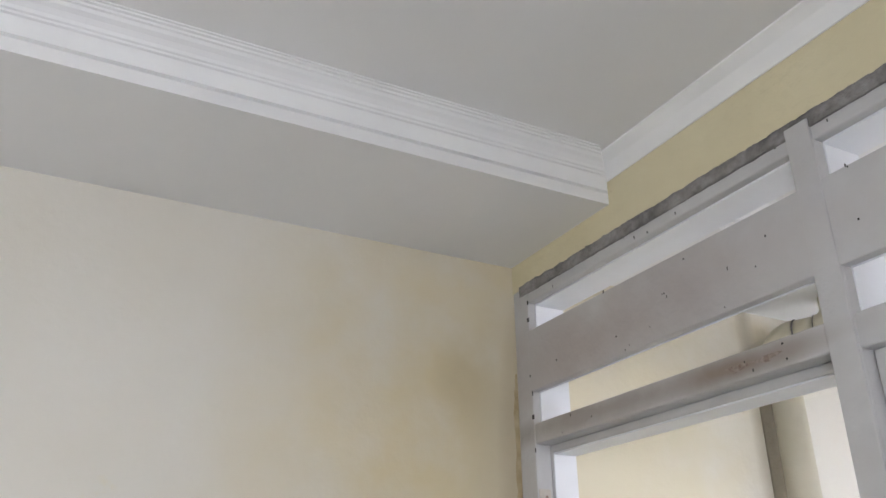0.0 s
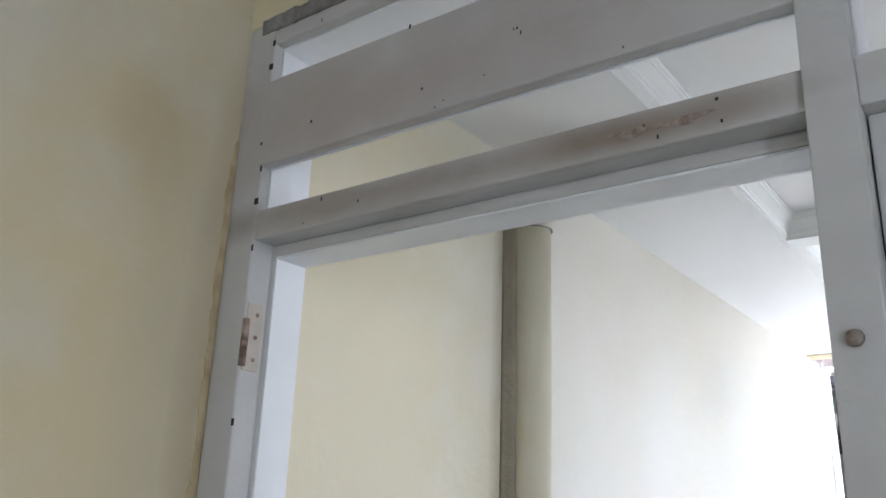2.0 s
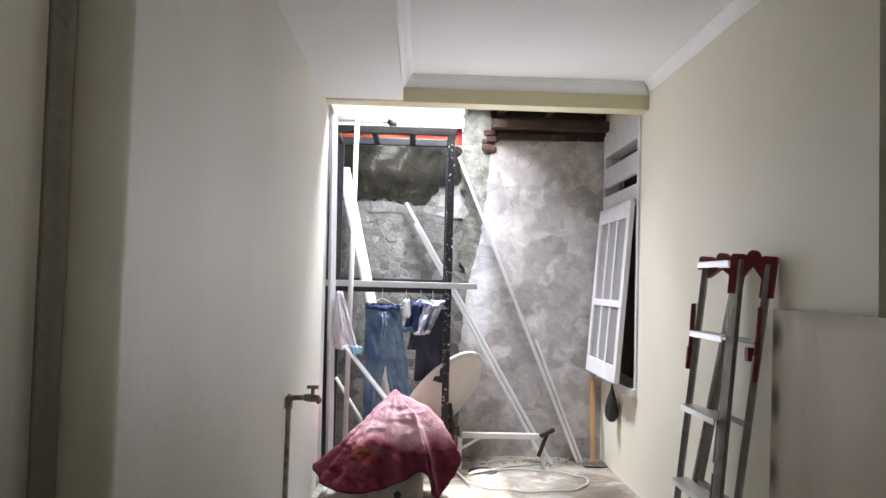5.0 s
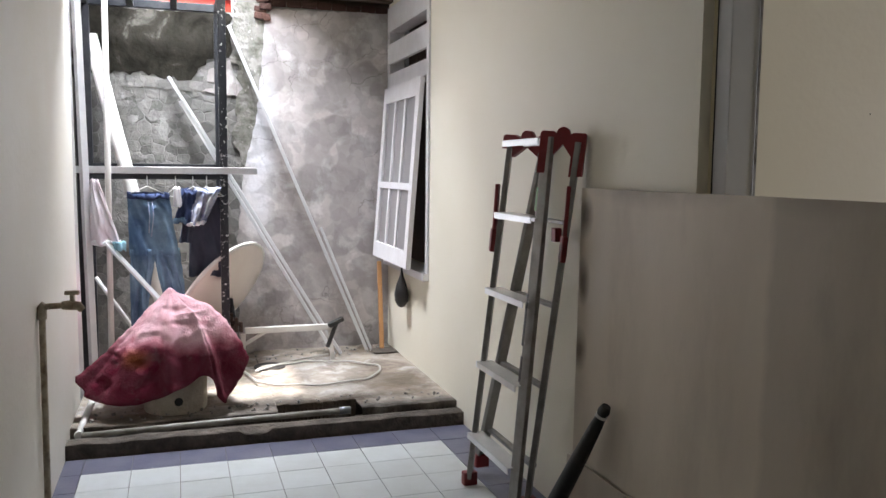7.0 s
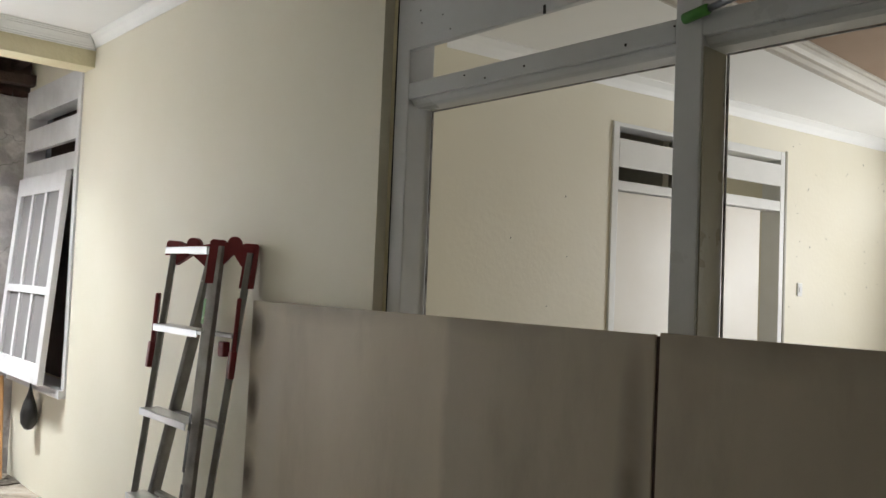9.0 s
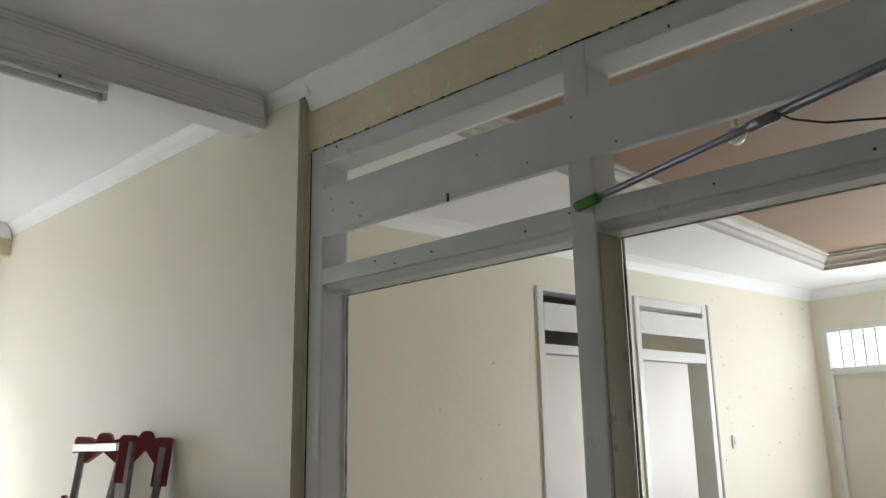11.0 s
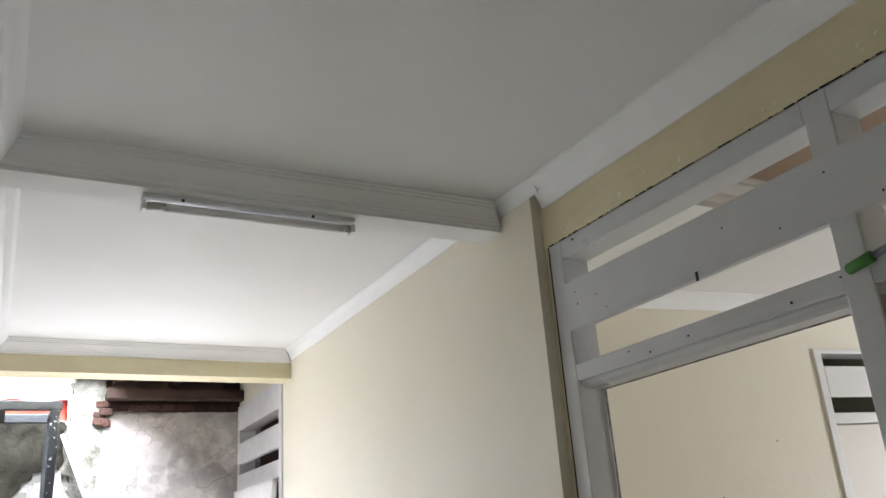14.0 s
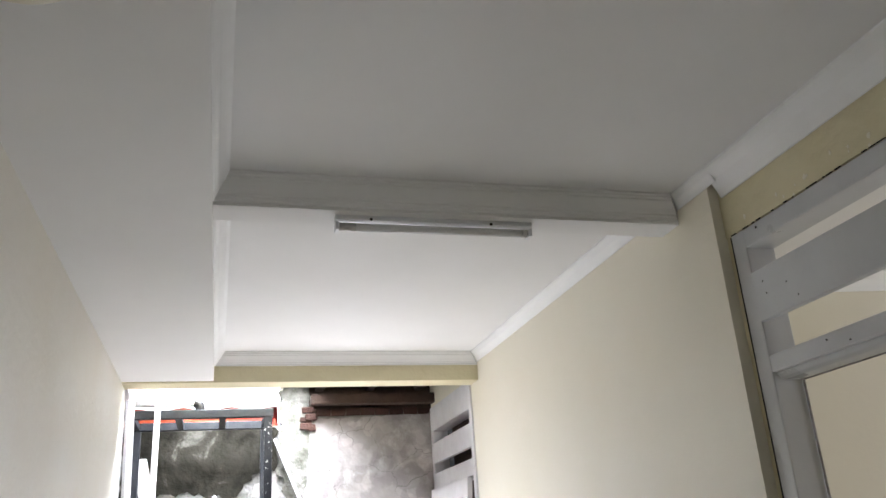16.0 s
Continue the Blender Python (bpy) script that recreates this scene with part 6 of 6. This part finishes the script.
wpart("body", cloth_tube(bmesh.new(), hang_rows(0.70, 0.70, 0.108, 0.115, 1.235, 0.72), FY + 0.045, seed=15, wob=0.012), GREY_CLOTH, sh_)
wpart("sleeve", cloth_tube(bmesh.new(), hang_rows(0.60, 0.575, 0.040, 0.045, 1.08, 0.93), FY + 0.05, seed=16, wob=0.008), GREY_CLOTH, sh_)
pc = base("towel", (0.09, FY, 1.2), "pale lilac towel hanging at the post", "towel", group="washing on the stand")
wpart("body", cloth_tube(bmesh.new(), hang_rows(0.075, 0.125, 0.022, 0.090, 1.31, 0.93), FY - 0.055, seed=19, wob=0.008), PALE_CLOTH, pc)
wpart("hem", cloth_tube(bmesh.new(), hang_rows(0.123, 0.125, 0.091, 0.092, 0.955, 0.930, 2), FY - 0.056, seed=19, wob=0.008), COOL_WHITE, pc, "white hem")
wpart("tag", cloth_tube(bmesh.new(), hang_rows(0.20, 0.205, 0.04, 0.03, 0.95, 0.90, 4), FY - 0.08, seed=22, wob=0.006), material("pale_blue_cloth", (0.25, 0.48, 0.58), 0.9), pc, "pale blue cloth scrap")
for i, (hx, hw) in enumerate(((0.36, 0.13), (0.52, 0.06), (0.62, 0.09), (0.70, 0.10))):
    hg = base("clothes_hanger", (hx, FY, 1.3), "thin white wire clothes hanger", "hanger", group="hangers on the stand")
    bm = bmesh.new()
    pipe(bm, [(hx - hw, FY - 0.035, 1.215), (hx, FY - 0.03, 1.275), (hx + hw, FY - 0.035, 1.215), (hx - hw, FY - 0.035, 1.213)], 0.0035, 6)
    wpart("frame", bm, PVC, hg)
    bm = bmesh.new()
    pipe(bm, [(hx, FY - 0.03, 1.275), (hx, FY - 0.03, 1.31)] + arc((hx, FY, 1.31), 0.03, (0, -1, 0), (0, 0, 1), 0, 150, 6), 0.003, 6)
    wpart("hook", bm, CHROME, hg)

# ---- pieces: stones of the yard wall, floor tiles ----
r5 = random.Random(29)
def clip(poly, p, n):
    """The part of a polygon on the near side of the line through p with normal n."""
    out = []
    for k in range(len(poly)):
        a, b = poly[k], poly[(k + 1) % len(poly)]
        da, db = (a - p).dot(n), (b - p).dot(n)
        if da <= 0:
            out.append(a)
        if da * db < 0:
            out.append(a + (b - a) * (da / (da - db)))
    return out


seeds = [Vector((-0.07 + 0.080 * (i + 0.5 * (j % 2)) + r5.uniform(-0.040, 0.040), 0.16 + 0.068 * j + r5.uniform(-0.032, 0.032))) for j in range(26) for i in range(13)]
for s in seeds:
    if s.x > 0.93 or s.y > 1.93:
        continue
    poly = [s + Vector(d) for d in ((-0.12, -0.12), (0.12, -0.12), (0.12, 0.12), (-0.12, 0.12))]
    for o in seeds:
        if o is not s and (o - s).length < 0.24:
            poly = clip(poly, (s + o) / 2, o - s)
    if len(poly) < 3:
        continue
    n = len(poly)
    bm = bmesh.new()
    d = r5.uniform(0.001, 0.0032)
    lo = [bm.verts.new((s.x + (p.x - s.x) * 0.96, BACK + 0.03, s.y + (p.y - s.y) * 0.96)) for p in poly]
    hi = [bm.verts.new((s.x + (p.x - s.x) * 0.88, BACK + 0.03 - d + r5.uniform(-0.0006, 0.0006), s.y + (p.y - s.y) * 0.88)) for p in poly]
    bm.faces.new(hi)
    for k in range(n):
        bm.faces.new((lo[k], lo[(k + 1) % n], hi[(k + 1) % n], hi[k]))
    part("stone", bm, STONE, back)
# mortar smeared over the stones
bm = bmesh.new()
for k in range(44):
    sxm, szm = r5.uniform(0.02, 0.86), (r5.uniform(1.62, 1.93) if k < 12 else r5.uniform(0.4, 1.62))
    w, h = r5.uniform(0.03, 0.10), r5.uniform(0.02, 0.06)
    ragged(bm, [(sxm + w * math.cos(q) * r5.uniform(0.6, 1.2), szm + h * math.sin(q) * r5.uniform(0.6, 1.2)) for q in [i * math.pi / 4 for i in range(8)]], 0.0036 + r5.uniform(0, 0.0015), BACK + 0.03, 0.008, 60 + k)
tagged(part("mortar_smear", bm, MORTAR, back, "pale mortar smeared over the stones"), kind="stuff")
bm = bmesh.new()
ragged(bm, [(-0.1, 1.90), (0.3, 1.92), (0.62, 1.90), (0.9, 1.92), (0.9, 1.965), (0.6, 1.97), (0.3, 1.99), (-0.1, 1.99)], 0.007, BACK + 0.03, 0.006, 44)
part("plaster_ledge", bm, MORTAR, back, "broken plaster ledge above the stones")

# crumbs of mortar and brick on the slab's broken front and along the wall foot
bm = bmesh.new()
for k in range(150):
    if k < 100:
        x, y, z = r5.uniform(0.05, 1.95), r5.gauss(4.40, 0.06), YARD_Z
        if y < 4.31 or (1.0 < x < 1.48 and y < 4.41):
            continue
    else:
        x, y, z = r5.uniform(1.0, 1.97), r5.uniform(5.5, 5.76), YARD_Z
    q = r5.uniform(0.004, 0.013)
    bmesh.ops.create_icosphere(bm, subdivisions=1, radius=q, matrix=Matrix.LocRotScale((x, y, z + q * 0.3), Euler((r5.random() * 6, r5.random() * 6, 0)), (1, r5.uniform(0.5, 1), r5.uniform(0.4, 0.8))))
thing("rubble", bm, MORTAR, "loose crumbs of mortar on the yard slab", "rubble", "stuff")

T = 0.2135
def tile_mesh(name, w, d, mat):
    return finish(name, box(bmesh.new(), 0.0015, w - 0.0015, 0.0015, d - 0.0015, -0.012, 0.0, bevel=0.0012), mat)
def lay(me, x, y):
    ob = new("tile", me)
    ob.location = (x, y, r5.uniform(-0.0006, 0.0006))
    ob.parent = hall_floor
full, side_r, side_l = tile_mesh("tile", T, T, TILE), tile_mesh("tile", 2.0 - 1.798, T, TILE_BLUE), tile_mesh("tile", 0.09, T, TILE_BLUE)
edge = tile_mesh("tile", T, T, TILE_BLUE)
for j in range(18):
    y = 3.885 - T * (j + 1)
    for i in range(8):
        lay(full, 0.09 + T * i, y)
    lay(side_r, 1.798, y)
    lay(side_l, 0.0, y)
for i in range(8):
    lay(edge, 0.09 + T * i, 3.885)
lay(tile_mesh("tile", 2.0 - 1.798, T, TILE_BLUE), 1.798, 3.885)
lay(tile_mesh("tile", 0.09, T, TILE_BLUE), 0.0, 3.885)
